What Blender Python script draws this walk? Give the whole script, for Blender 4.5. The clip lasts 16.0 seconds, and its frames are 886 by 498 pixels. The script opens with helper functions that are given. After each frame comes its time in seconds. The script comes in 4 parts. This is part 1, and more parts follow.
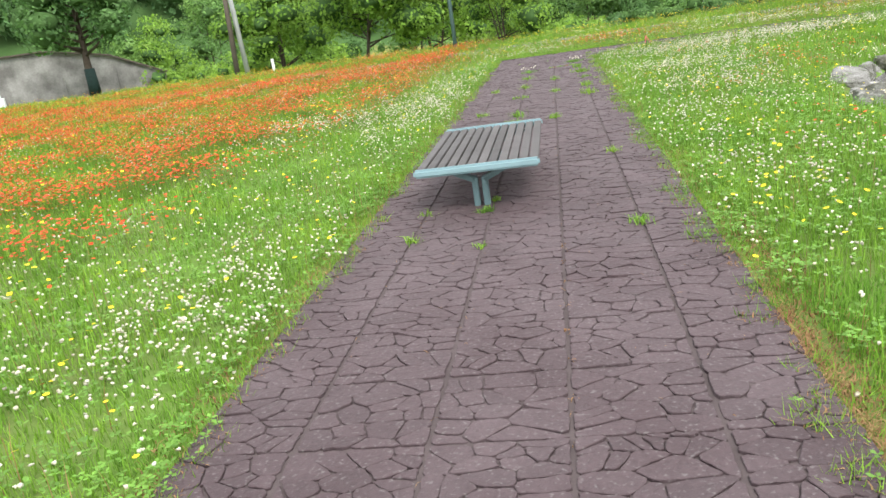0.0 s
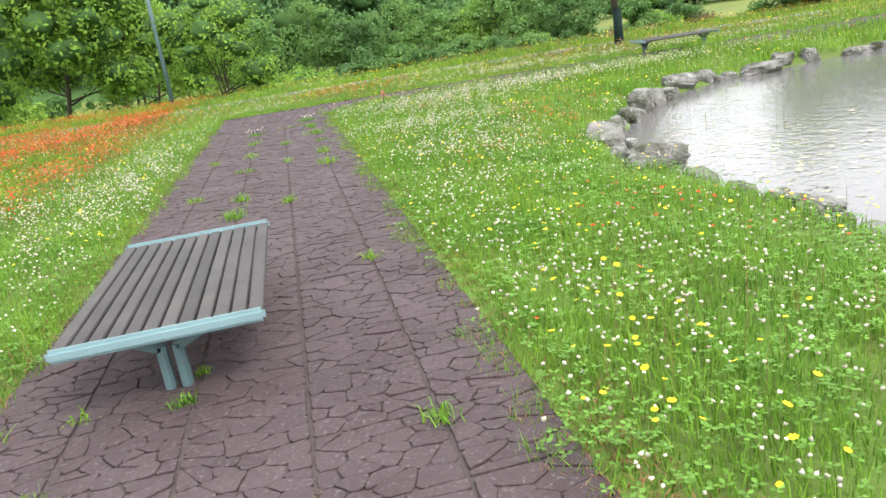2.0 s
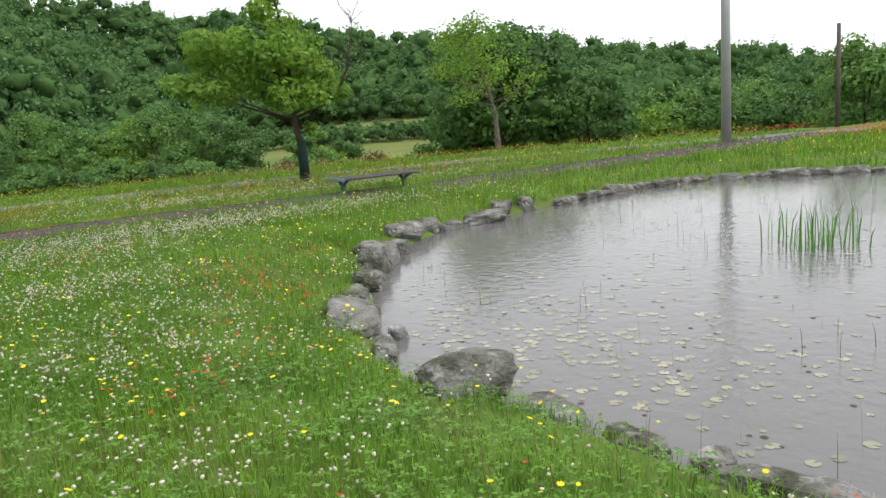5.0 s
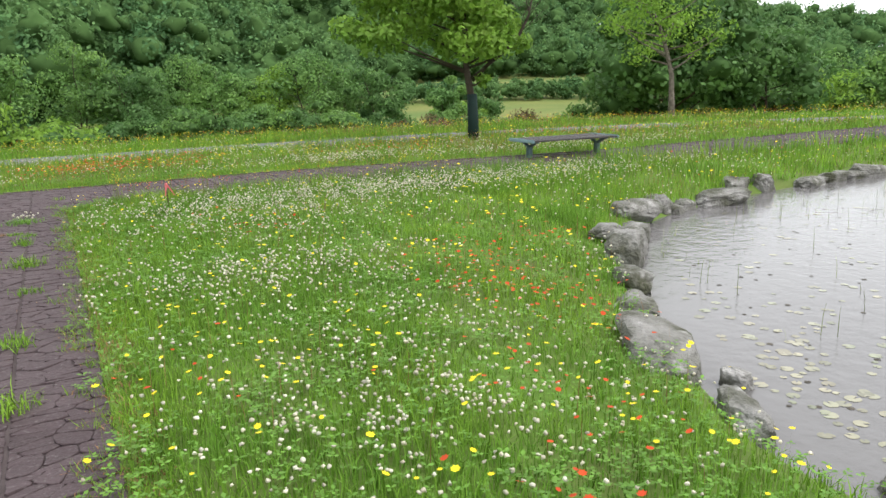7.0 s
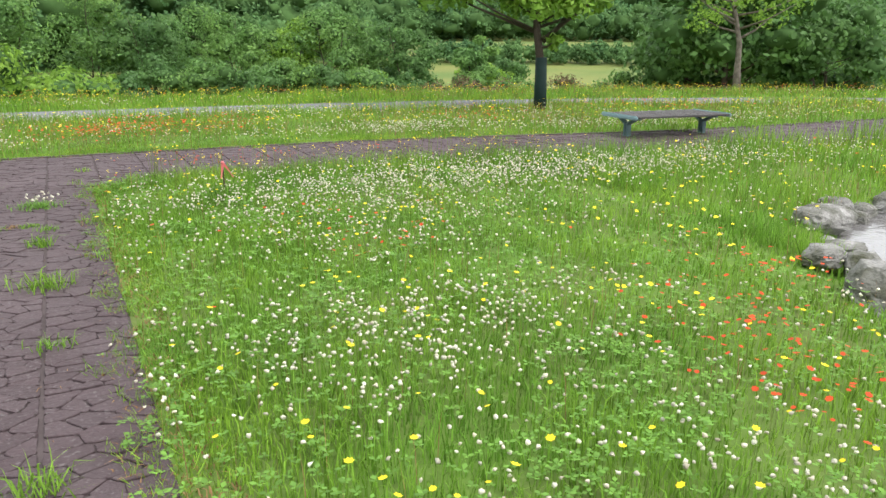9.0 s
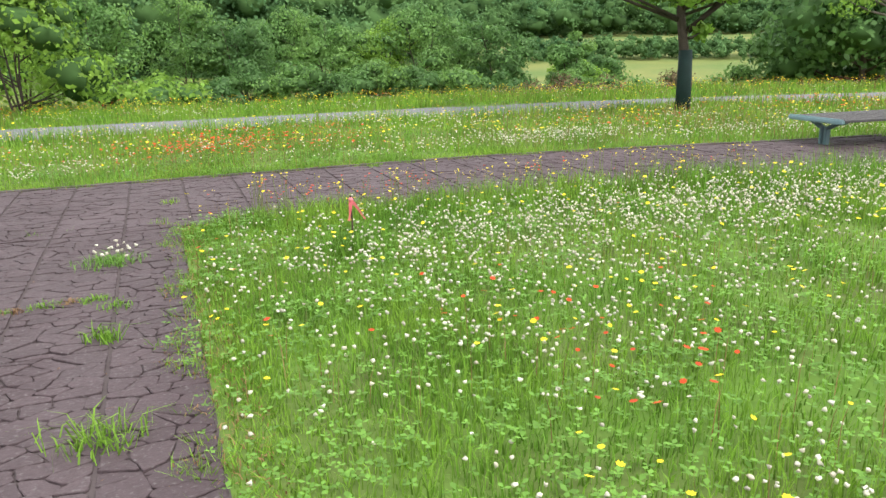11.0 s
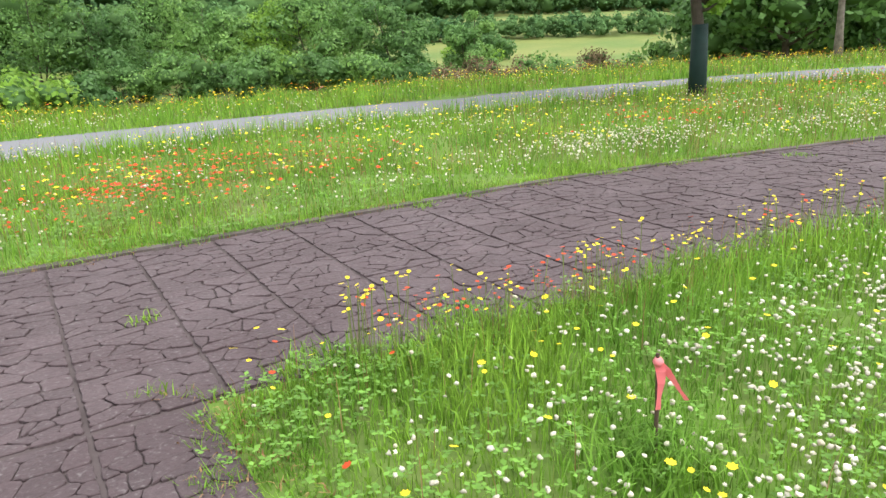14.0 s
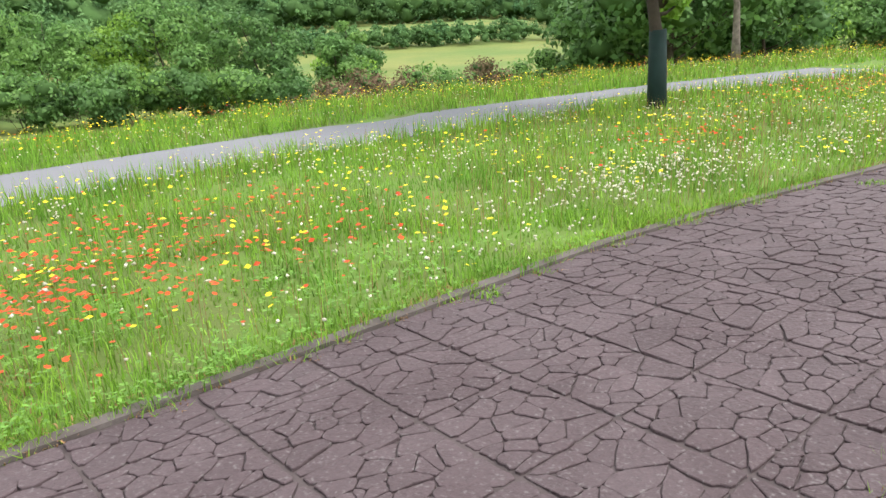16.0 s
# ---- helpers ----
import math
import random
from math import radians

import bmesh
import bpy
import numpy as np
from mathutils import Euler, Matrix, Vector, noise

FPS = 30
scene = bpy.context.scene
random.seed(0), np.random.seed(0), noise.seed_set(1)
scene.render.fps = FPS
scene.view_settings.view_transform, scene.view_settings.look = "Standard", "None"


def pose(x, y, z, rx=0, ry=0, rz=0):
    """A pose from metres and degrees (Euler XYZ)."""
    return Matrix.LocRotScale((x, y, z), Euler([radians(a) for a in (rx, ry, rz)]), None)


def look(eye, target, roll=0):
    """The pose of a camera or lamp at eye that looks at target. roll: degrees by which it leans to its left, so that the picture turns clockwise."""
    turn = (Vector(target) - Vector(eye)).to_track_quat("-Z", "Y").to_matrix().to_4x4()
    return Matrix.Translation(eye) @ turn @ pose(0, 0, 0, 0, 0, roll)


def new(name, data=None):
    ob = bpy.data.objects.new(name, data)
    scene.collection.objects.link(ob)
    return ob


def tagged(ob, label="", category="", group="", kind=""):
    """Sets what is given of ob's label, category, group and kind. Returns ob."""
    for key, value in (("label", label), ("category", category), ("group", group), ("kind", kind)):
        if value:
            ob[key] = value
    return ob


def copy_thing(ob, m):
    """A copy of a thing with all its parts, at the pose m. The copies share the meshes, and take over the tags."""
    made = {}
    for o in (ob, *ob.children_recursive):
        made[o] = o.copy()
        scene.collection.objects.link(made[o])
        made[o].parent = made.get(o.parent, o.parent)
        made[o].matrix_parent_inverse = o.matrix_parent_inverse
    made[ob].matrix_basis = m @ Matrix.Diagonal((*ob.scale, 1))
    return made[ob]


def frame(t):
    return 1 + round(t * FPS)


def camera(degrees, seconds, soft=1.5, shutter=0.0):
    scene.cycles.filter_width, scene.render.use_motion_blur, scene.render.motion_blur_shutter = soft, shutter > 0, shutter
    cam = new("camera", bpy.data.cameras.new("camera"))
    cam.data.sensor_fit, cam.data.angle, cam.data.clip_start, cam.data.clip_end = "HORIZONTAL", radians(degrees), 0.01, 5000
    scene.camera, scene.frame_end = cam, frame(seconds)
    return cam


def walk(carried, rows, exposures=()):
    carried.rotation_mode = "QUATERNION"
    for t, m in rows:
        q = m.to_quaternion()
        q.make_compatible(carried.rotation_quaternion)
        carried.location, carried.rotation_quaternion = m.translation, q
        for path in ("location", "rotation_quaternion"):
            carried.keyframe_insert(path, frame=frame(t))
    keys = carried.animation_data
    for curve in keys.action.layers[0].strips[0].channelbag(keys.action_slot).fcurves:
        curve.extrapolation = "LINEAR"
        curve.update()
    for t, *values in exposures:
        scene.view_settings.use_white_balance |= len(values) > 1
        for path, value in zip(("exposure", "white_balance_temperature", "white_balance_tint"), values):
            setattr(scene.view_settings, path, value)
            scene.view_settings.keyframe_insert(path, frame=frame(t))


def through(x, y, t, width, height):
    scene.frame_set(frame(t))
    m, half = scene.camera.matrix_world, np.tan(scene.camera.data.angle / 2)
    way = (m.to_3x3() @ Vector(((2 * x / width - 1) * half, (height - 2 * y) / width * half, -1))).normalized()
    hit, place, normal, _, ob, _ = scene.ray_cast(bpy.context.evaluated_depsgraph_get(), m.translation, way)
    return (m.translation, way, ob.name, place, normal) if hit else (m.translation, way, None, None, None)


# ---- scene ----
cam = camera(60.8, 16.0)
PATH = [
    (0, (0.781, -6.663, 1.717), (0.439, -4.783, 1.127), -8.6),
    (0.5, (0.717, -6.118, 1.745), (0.686, -4.228, 1.092), -8.3),
    (1, (0.745, -5.436, 1.767), (0.79, -3.56, 1.077), -10.3),
    (1.5, (0.791, -4.795, 1.752), (0.855, -2.905, 1.101), -8.8),
    (2, (0.898, -4.125, 1.732), (1.218, -2.235, 1.164), -8.7),
    (2.5, (1.023, -3.4, 1.761), (1.787, -1.587, 1.398), -2.8),
    (3, (1.216, -2.737, 1.769), (2.422, -1.172, 1.456), -3.2),
    (3.2, (1.293, -2.477, 1.753), (2.548, -0.949, 1.454), -4.4),
    (5.3, (1.72, 0.274, 1.721), (2.86, 1.882, 1.38), -3.7),
    (5.5, (1.72, 0.557, 1.709), (2.825, 2.192, 1.384), -3.3),
    (6, (1.706, 1.242, 1.69), (2.683, 2.955, 1.354), -2.9),
    (6.5, (1.653, 1.887, 1.68), (2.581, 3.609, 1.26), -1.5),
    (7, (1.673, 2.573, 1.699), (2.564, 4.311, 1.269), -1.8),
    (7.2, (1.601, 2.832, 1.725), (2.647, 4.48, 1.29), -3.1),
    (7.5, (1.614, 3.214, 1.719), (2.675, 4.851, 1.279), -1.3),
    (8, (1.595, 3.931, 1.732), (2.627, 5.585, 1.286), -0.2),
    (8.4, (1.524, 4.504, 1.727), (2.463, 6.204, 1.246), 0.3),
    (8.5, (1.516, 4.639, 1.731), (2.423, 6.349, 1.23), 0.5),
    (9, (1.534, 5.334, 1.707), (2.402, 7.057, 1.179), 0.4),
    (9.2, (1.559, 5.594, 1.735), (2.388, 7.326, 1.175), 0.7),
    (11.3, (1.685, 8.362, 1.614), (2.328, 10.187, 1.11), -0.6),
    (11.5, (1.65, 8.653, 1.637), (2.226, 10.507, 1.156), 1.3),
    (12, (1.559, 9.331, 1.648), (2.124, 11.193, 1.188), 0.1),
    (12.5, (1.476, 10.047, 1.631), (2.065, 11.892, 1.133), -1.4),
    (12.8, (1.421, 10.425, 1.624), (1.999, 12.267, 1.104), 0.4),
    (13, (1.376, 10.693, 1.616), (2.047, 12.51, 1.117), -1.4),
    (13.5, (1.255, 11.349, 1.604), (2.127, 13.086, 1.132), -1.9),
    (14, (1.217, 11.985, 1.609), (2.167, 13.648, 1.031), -2.5),
    (14.5, (1.196, 12.625, 1.623), (2.263, 14.212, 1.037), -2.3),
    (15, (1.217, 13.349, 1.64), (2.283, 14.902, 0.969), -1.3),
    (15.5, (1.201, 13.969, 1.658), (2.328, 15.5, 1.037), -2.9),
    (15.9, (1.32, 14.468, 1.654), (2.537, 15.946, 1.076), -3.5),
    (16, (1.326, 14.614, 1.656), (2.561, 16.08, 1.085), -3.4),
]
walk(cam, [(t, look(eye, target, roll)) for t, eye, target, roll in PATH], [(0, 1.58), (1.5, 1.58), (2.2, 1.52), (3.0, 0.82), (5.5, 0.68), (6.0, 0.82), (7.5, 1.09), (9.0, 1.3), (12.5, 1.43), (15, 1.58), (16, 1.56)])

# ---- world, sun, exposure ----
world = bpy.data.worlds.new("overcast_sky")
scene.world = world
world.use_nodes = True
wn, wl = world.node_tree.nodes, world.node_tree.links
wn.clear()
sky = wn.new("ShaderNodeTexSky")
sky.sky_type = "NISHITA"
sky.sun_disc = False
sky.sun_elevation, sky.sun_rotation = radians(55), radians(150)
sky.dust_density = 3.0
sky_dim = wn.new("ShaderNodeVectorMath")
sky_dim.operation = "SCALE"
sky_dim.inputs["Scale"].default_value = 0.08
cloud = wn.new("ShaderNodeMix")
cloud.data_type = "RGBA"
cloud.inputs[0].default_value = 0.86
cloud.inputs[7].default_value = (0.96, 0.98, 1.0, 1)
backg = wn.new("ShaderNodeBackground")
backg.inputs["Strength"].default_value = 1.0
wout = wn.new("ShaderNodeOutputWorld")
wl.new(sky.outputs[0], sky_dim.inputs[0])
wl.new(sky_dim.outputs[0], cloud.inputs[6])
wl.new(cloud.outputs[2], backg.inputs[0])
wl.new(backg.outputs[0], wout.inputs[0])

sun_data = bpy.data.lights.new("sun", "SUN")
sun_data.energy, sun_data.angle, sun_data.color = 1.2, radians(25), (1.0, 0.96, 0.9)
sun = new("sun", sun_data)
sun.matrix_world = look((20, -30, 50), (0, 0, 0))

# ---- materials ----
def material(name, base, rough=0.8, metal=0.0, vary=0.25, scale=8.0, fine=60.0, bump=0.3, second=None, island=0.0, spec=0.3, through=0.0, depth=0.01, obrand=0.0, specks=None):
    """A surface with blotches at one scale and grain at another. island, obrand: how much each piece differs in brightness."""
    m = bpy.data.materials.new(name)
    m.use_nodes = True
    n, l = m.node_tree.nodes, m.node_tree.links
    n.clear()
    out, bsdf = n.new("ShaderNodeOutputMaterial"), n.new("ShaderNodeBsdfPrincipled")
    geo = n.new("ShaderNodeNewGeometry")
    t1, t2 = n.new("ShaderNodeTexNoise"), n.new("ShaderNodeTexNoise")
    for tex, sc in ((t1, scale), (t2, fine)):
        tex.inputs["Scale"].default_value = sc
        tex.inputs["Detail"].default_value = 4
        l.new(geo.outputs["Position"], tex.inputs["Vector"])
    ramp = n.new("ShaderNodeMapRange")
    ramp.inputs[1].default_value, ramp.inputs[2].default_value = 0.35, 0.65
    l.new(t1.outputs["Fac"], ramp.inputs[0])
    mix = n.new("ShaderNodeMix")
    mix.data_type = "RGBA"
    mix.inputs[6].default_value = (*base, 1)
    mix.inputs[7].default_value = (*(second or [c * (1 - vary) for c in base]), 1)
    l.new(ramp.outputs[0], mix.inputs[0])
    hsv = n.new("ShaderNodeHueSaturation")
    l.new(mix.outputs[2], hsv.inputs["Color"])
    val = n.new("ShaderNodeMath")
    val.operation = "MULTIPLY_ADD"
    l.new(t2.outputs["Fac"], val.inputs[0])
    val.inputs[1].default_value, val.inputs[2].default_value = vary * 1.6, 1 - vary * 0.8
    last = val
    for amount, node, socket in ((island, geo, "Random Per Island"), (obrand, None, "Random")):
        if amount:
            node = node or n.new("ShaderNodeObjectInfo")
            add = n.new("ShaderNodeMath")
            add.operation = "MULTIPLY_ADD"
            l.new(node.outputs[socket], add.inputs[0])
            add.inputs[1].default_value, add.inputs[2].default_value = amount * 2, 1 - amount
            mul = n.new("ShaderNodeMath")
            mul.operation = "MULTIPLY"
            l.new(last.outputs[0], mul.inputs[0])
            l.new(add.outputs[0], mul.inputs[1])
            last = mul
    l.new(last.outputs[0], hsv.inputs["Value"])
    colour = hsv.outputs[0]
    if specks:
        t3, r3, m3 = n.new("ShaderNodeTexNoise"), n.new("ShaderNodeMapRange"), n.new("ShaderNodeMix")
        t3.inputs["Scale"].default_value, t3.inputs["Detail"].default_value = specks[1], 5
        r3.inputs[1].default_value, r3.inputs[2].default_value, r3.inputs[4].default_value = 0.58, 0.70, 0.75
        m3.data_type = "RGBA"
        m3.inputs[7].default_value = (*specks[0], 1)
        l.new(geo.outputs["Position"], t3.inputs["Vector"])
        l.new(t3.outputs["Fac"], r3.inputs[0])
        l.new(r3.outputs[0], m3.inputs[0])
        l.new(hsv.outputs[0], m3.inputs[6])
        colour = m3.outputs[2]
    l.new(colour, bsdf.inputs["Base Color"])
    bsdf.inputs["Roughness"].default_value, bsdf.inputs["Metallic"].default_value = rough, metal
    bsdf.inputs["Specular IOR Level"].default_value = spec
    if bump:
        b = n.new("ShaderNodeBump")
        b.inputs["Strength"].default_value, b.inputs["Distance"].default_value = bump, depth
        l.new(t2.outputs["Fac"], b.inputs["Height"])
        l.new(b.outputs[0], bsdf.inputs["Normal"])
    if through:
        tr, ms = n.new("ShaderNodeBsdfTranslucent"), n.new("ShaderNodeMixShader")
        l.new(hsv.outputs[0], tr.inputs[0])
        ms.inputs[0].default_value = through
        l.new(bsdf.outputs[0], ms.inputs[1])
        l.new(tr.outputs[0], ms.inputs[2])
        l.new(ms.outputs[0], out.inputs[0])
    else:
        l.new(bsdf.outputs[0], out.inputs[0])
    return m


M_SOIL = material("meadow_turf", (0.10, 0.18, 0.032), 0.95, scale=1.1, fine=25, vary=0.35, second=(0.10, 0.13, 0.038), spec=0.1)
M_FIELD = material("far_field", (0.165, 0.18, 0.055), 0.95, scale=0.08, fine=2, second=(0.10, 0.15, 0.042), spec=0.1)
M_JOINT = material("joint_mortar", (0.082, 0.066, 0.066), 0.95, spec=0.1, scale=4, fine=80)
M_STONE = material("stamped_paving", (0.070, 0.050, 0.054), 0.75, scale=1.3, fine=38, vary=0.38, second=(0.050, 0.033, 0.036), island=0.10, obrand=0.07, specks=((0.13, 0.115, 0.115), 48), spec=0.3, depth=0.012, bump=0.9)
M_KERB = material("edging_concrete", (0.115, 0.098, 0.092), 0.9, scale=2.5, fine=50, vary=0.3, second=(0.07, 0.058, 0.052), spec=0.15)
M_ROAD = material("worn_asphalt", (0.148, 0.150, 0.163), 0.9, spec=0.15, scale=0.6, fine=60, vary=0.15, second=(0.16, 0.16, 0.17))
M_BARK = material("bark", (0.065, 0.05, 0.038), 0.9, scale=6, fine=40, bump=0.8, depth=0.03)
M_BARK_PALE = material("pale_bark", (0.20, 0.17, 0.145), 0.9, scale=6, fine=40, bump=0.8, depth=0.03, second=(0.11, 0.09, 0.075))
M_WRAP = material("green_trunk_wrap", (0.009, 0.026, 0.023), 0.8, scale=6, fine=90)
M_LEAF = material("leaves", (0.23, 0.38, 0.055), 0.6, scale=0.5, fine=6, second=(0.15, 0.28, 0.04), island=0.3, through=0.5, bump=0)
M_LEAF_DARK = material("dark_leaves", (0.10, 0.20, 0.050), 0.6, scale=0.4, fine=5, second=(0.062, 0.14, 0.040), island=0.25, through=0.4, bump=0)
M_LEAF_MID = material("riverside_leaves", (0.16, 0.285, 0.065), 0.6, scale=0.3, fine=5, second=(0.10, 0.21, 0.055), island=0.25, through=0.4, bump=0)
M_SCRUB = material("dry_scrub", (0.17, 0.11, 0.075), 0.9, scale=0.6, fine=8, second=(0.12, 0.10, 0.05), island=0.3, through=0.2, bump=0, spec=0.1)
# floor of the wooded hills; inside crowns it is shade put into the colour
M_FLOOR_CROWN_SHADE = material("forest_floor_and_crown_shade", (0.065, 0.125, 0.040), 0.95, scale=0.1, fine=2, spec=0.05)
M_LEAF_FAR = material("hill_leaves", (0.125, 0.225, 0.075), 0.8, scale=0.11, fine=0.5, vary=0.35, second=(0.070, 0.155, 0.062), island=0.2, through=0.2, bump=0, spec=0.1)
M_ROCK = material("pond_rock", (0.215, 0.21, 0.20), 0.8, scale=3.0, fine=30, vary=0.5, second=(0.050, 0.052, 0.030), specks=((0.38, 0.37, 0.36), 5), bump=1.0, depth=0.03)
M_TEAL = material("teal_paint", (0.19, 0.295, 0.32), 0.5, scale=4, fine=70, vary=0.12, spec=0.5)
M_TEAL_DARK = material("weathered_teal_paint", (0.10, 0.165, 0.175), 0.5, scale=5, fine=70, vary=0.2, spec=0.5)
M_SLAT = material("weathered_slat_wood", (0.066, 0.061, 0.060), 0.75, scale=3, fine=60, vary=0.25, obrand=0.2, island=0.1)
M_POLE = material("galvanised_pole", (0.42, 0.43, 0.44), 0.5, scale=2, fine=40, vary=0.1, metal=0.3)
M_GRASS = material("grass_blades", (0.20, 0.34, 0.04), 0.6, spec=0.15, scale=0.9, fine=12, vary=0.2, second=(0.12, 0.25, 0.032), island=0.45, through=0.4, bump=0)
M_CLOVER = material("clover_leaves", (0.15, 0.30, 0.05), 0.6, spec=0.15, scale=2, fine=30, vary=0.2, second=(0.12, 0.24, 0.045), island=0.3, through=0.3, bump=0)
M_DRY = material("dry_grass", (0.30, 0.19, 0.09), 0.9, scale=3, fine=30, second=(0.20, 0.105, 0.05), island=0.3, through=0.2, bump=0)
M_WHITE = material("clover_heads", (0.66, 0.65, 0.54), 0.85, scale=20, fine=300, vary=0.12, second=(0.50, 0.44, 0.34), island=0.3, through=0.2, bump=0)
M_YELLOW = material("yellow_petals", (0.85, 0.68, 0.02), 0.7, scale=20, fine=200, vary=0.1, island=0.12, through=0.2, bump=0)
M_ORANGE = material("orange_petals", (0.46, 0.05, 0.009), 0.7, scale=20, fine=200, vary=0.15, second=(0.56, 0.065, 0.012), island=0.2, through=0.2, bump=0)
M_STEM = material("stems", (0.16, 0.20, 0.06), 0.7, scale=5, fine=50, island=0.3, through=0.2, bump=0)
M_IRIS = material("iris_leaves", (0.12, 0.30, 0.05), 0.5, scale=2, fine=30, island=0.25, through=0.3, bump=0)
M_PAD = material("lily_pads", (0.165, 0.178, 0.11), 0.14, scale=2, fine=25, second=(0.25, 0.225, 0.15), island=0.3, spec=0.5, bump=0.1)
M_LITTER = material("dead_leaves", (0.07, 0.06, 0.045), 0.6, scale=3, fine=40, vary=0.3, island=0.3, spec=0.2)
M_PINK = material("pink_ribbon", (0.80, 0.26, 0.28), 0.6, scale=20, fine=200, vary=0.08, through=0.3, bump=0)
M_STAKE = material("dark_stake_wood", (0.07, 0.045, 0.03), 0.8, scale=20, fine=120)
M_WOODPOLE = material("dark_pole_wood", (0.11, 0.09, 0.075), 0.85, scale=2, fine=40)
M_PALE = material("pale_paint", (0.72, 0.73, 0.74), 0.5, scale=3, fine=40, vary=0.08)
M_GLASS = material("dark_glass", (0.02, 0.025, 0.03), 0.08, scale=3, fine=30, vary=0.1, spec=0.6, bump=0)
M_RUBBER = material("rubber", (0.02, 0.02, 0.02), 0.85, scale=5, fine=60)
M_CONC = material("stained_concrete", (0.30, 0.295, 0.285), 0.9, scale=0.7, fine=8, vary=0.35, second=(0.13, 0.125, 0.12))

water = bpy.data.materials.new("pond_water")
water.use_nodes = True
wb = water.node_tree.nodes["Principled BSDF"]
wb.inputs["Base Color"].default_value = (0.135, 0.13, 0.13, 1)
wb.inputs["Roughness"].default_value = 0.05
wb.inputs["IOR"].default_value = 1.33
_w1 = water.node_tree.nodes.new("ShaderNodeTexNoise")
_w1.inputs["Scale"].default_value = 7
_w1.inputs["Detail"].default_value = 5
_wg = water.node_tree.nodes.new("ShaderNodeNewGeometry")
_wbump = water.node_tree.nodes.new("ShaderNodeBump")
_wbump.inputs["Strength"].default_value, _wbump.inputs["Distance"].default_value = 0.24, 0.035
water.node_tree.links.new(_wg.outputs["Position"], _w1.inputs["Vector"])
water.node_tree.links.new(_w1.outputs["Fac"], _wbump.inputs["Height"])
water.node_tree.links.new(_wbump.outputs[0], wb.inputs["Normal"])
M_WATER = water


# ---- building helpers ----
def mesh_from(name, verts, faces, mat, smooth=False):
    me = bpy.data.meshes.new(name)
    if isinstance(faces, np.ndarray):
        n, k = faces.shape
        me.vertices.add(len(verts))
        me.vertices.foreach_set("co", np.ascontiguousarray(verts, np.float32).ravel())
        me.loops.add(n * k)
        me.loops.foreach_set("vertex_index", np.ascontiguousarray(faces, np.int32).ravel())
        me.polygons.add(n)
        me.polygons.foreach_set("loop_start", np.arange(0, n * k, k, dtype=np.int32))
        me.update(calc_edges=True)
    else:
        me.from_pydata([tuple(v) for v in verts], [], faces)
        me.update()
    me.materials.append(mat)
    if smooth:
        me.shade_smooth()
    return me


def link_mesh(name, me, parent=None, label=""):
    ob = new(name, me)
    if parent:
        ob.parent = parent
    if label:
        ob["label"] = label
    return ob


def part(name, bm, mat, parent, label="", smooth=False):
    me = bpy.data.meshes.new(name)
    bm.to_mesh(me)
    bm.free()
    me.materials.append(mat)
    if smooth:
        me.shade_smooth()
    return link_mesh(name, me, parent, label)


def add_box(bm, cx, cy, cz, sx, sy, sz, bevel=0.0, m=None):
    r = bmesh.ops.create_cube(bm, size=1.0, matrix=(m or Matrix()) @ Matrix.Translation((cx, cy, cz)) @ Matrix.Diagonal((sx, sy, sz, 1)))
    if bevel:
        edges = list({e for v in r["verts"] for e in v.link_edges})
        bmesh.ops.bevel(bm, geom=edges, offset=bevel, segments=2, affect="EDGES")
    return bm


def tube(points, radii, sides=8):
    """Verts and faces of a tapered tube along points."""
    verts, faces = [], []
    pts = [Vector(p) for p in points]
    for i, p in enumerate(pts):
        d = (pts[min(i + 1, len(pts) - 1)] - pts[max(i - 1, 0)]).normalized()
        a = d.orthogonal().normalized()
        b = d.cross(a)
        for k in range(sides):
            w = 2 * math.pi * k / sides
            verts.append(p + (a * math.cos(w) + b * math.sin(w)) * radii[i])
    for i in range(len(pts) - 1):
        for k in range(sides):
            k2 = (k + 1) % sides
            faces.append((i * sides + k, i * sides + k2, (i + 1) * sides + k2, (i + 1) * sides + k))
    faces.append(tuple(range(sides))[::-1])
    faces.append(tuple((len(pts) - 1) * sides + k for k in range(sides)))
    return verts, faces


def join_parts(pieces):
    verts, faces = [], []
    for v, f in pieces:
        o = len(verts)
        verts += list(v)
        faces += [tuple(i + o for i in q) for q in f]
    return verts, faces


# ---- ground ----
POND = [(5.5, -0.9), (5.15, 0.9), (5.25, 2.8), (5.0, 4.9), (5.5, 6.1), (6.7, 8.05), (7.55, 9.15), (9.2, 10.6), (11.2, 11.25), (13.6, 11.7), (16.5, 12.0), (18.9, 11.4), (20.9, 9.4), (22.9, 6.4), (23.4, 1.5), (21.5, -3.0), (16.5, -6.5), (10.5, -6.3), (7.0, -3.9)]
WATER_Z = -0.35


def smooth_loop(pts, n):
    """n points along a closed smooth curve through pts."""
    out = []
    k = len(pts)
    for i in range(n):
        u = i * k / n
        j, f = int(u), u - int(u)
        p = [np.array(pts[(j + d) % k]) for d in (-1, 0, 1, 2)]
        out.append(0.5 * (2 * p[1] + (p[2] - p[0]) * f + (2 * p[0] - 5 * p[1] + 4 * p[2] - p[3]) * f * f + (3 * p[1] - p[0] - 3 * p[2] + p[3]) * f ** 3))
    return np.array(out)


SHORE = smooth_loop(POND, 170)


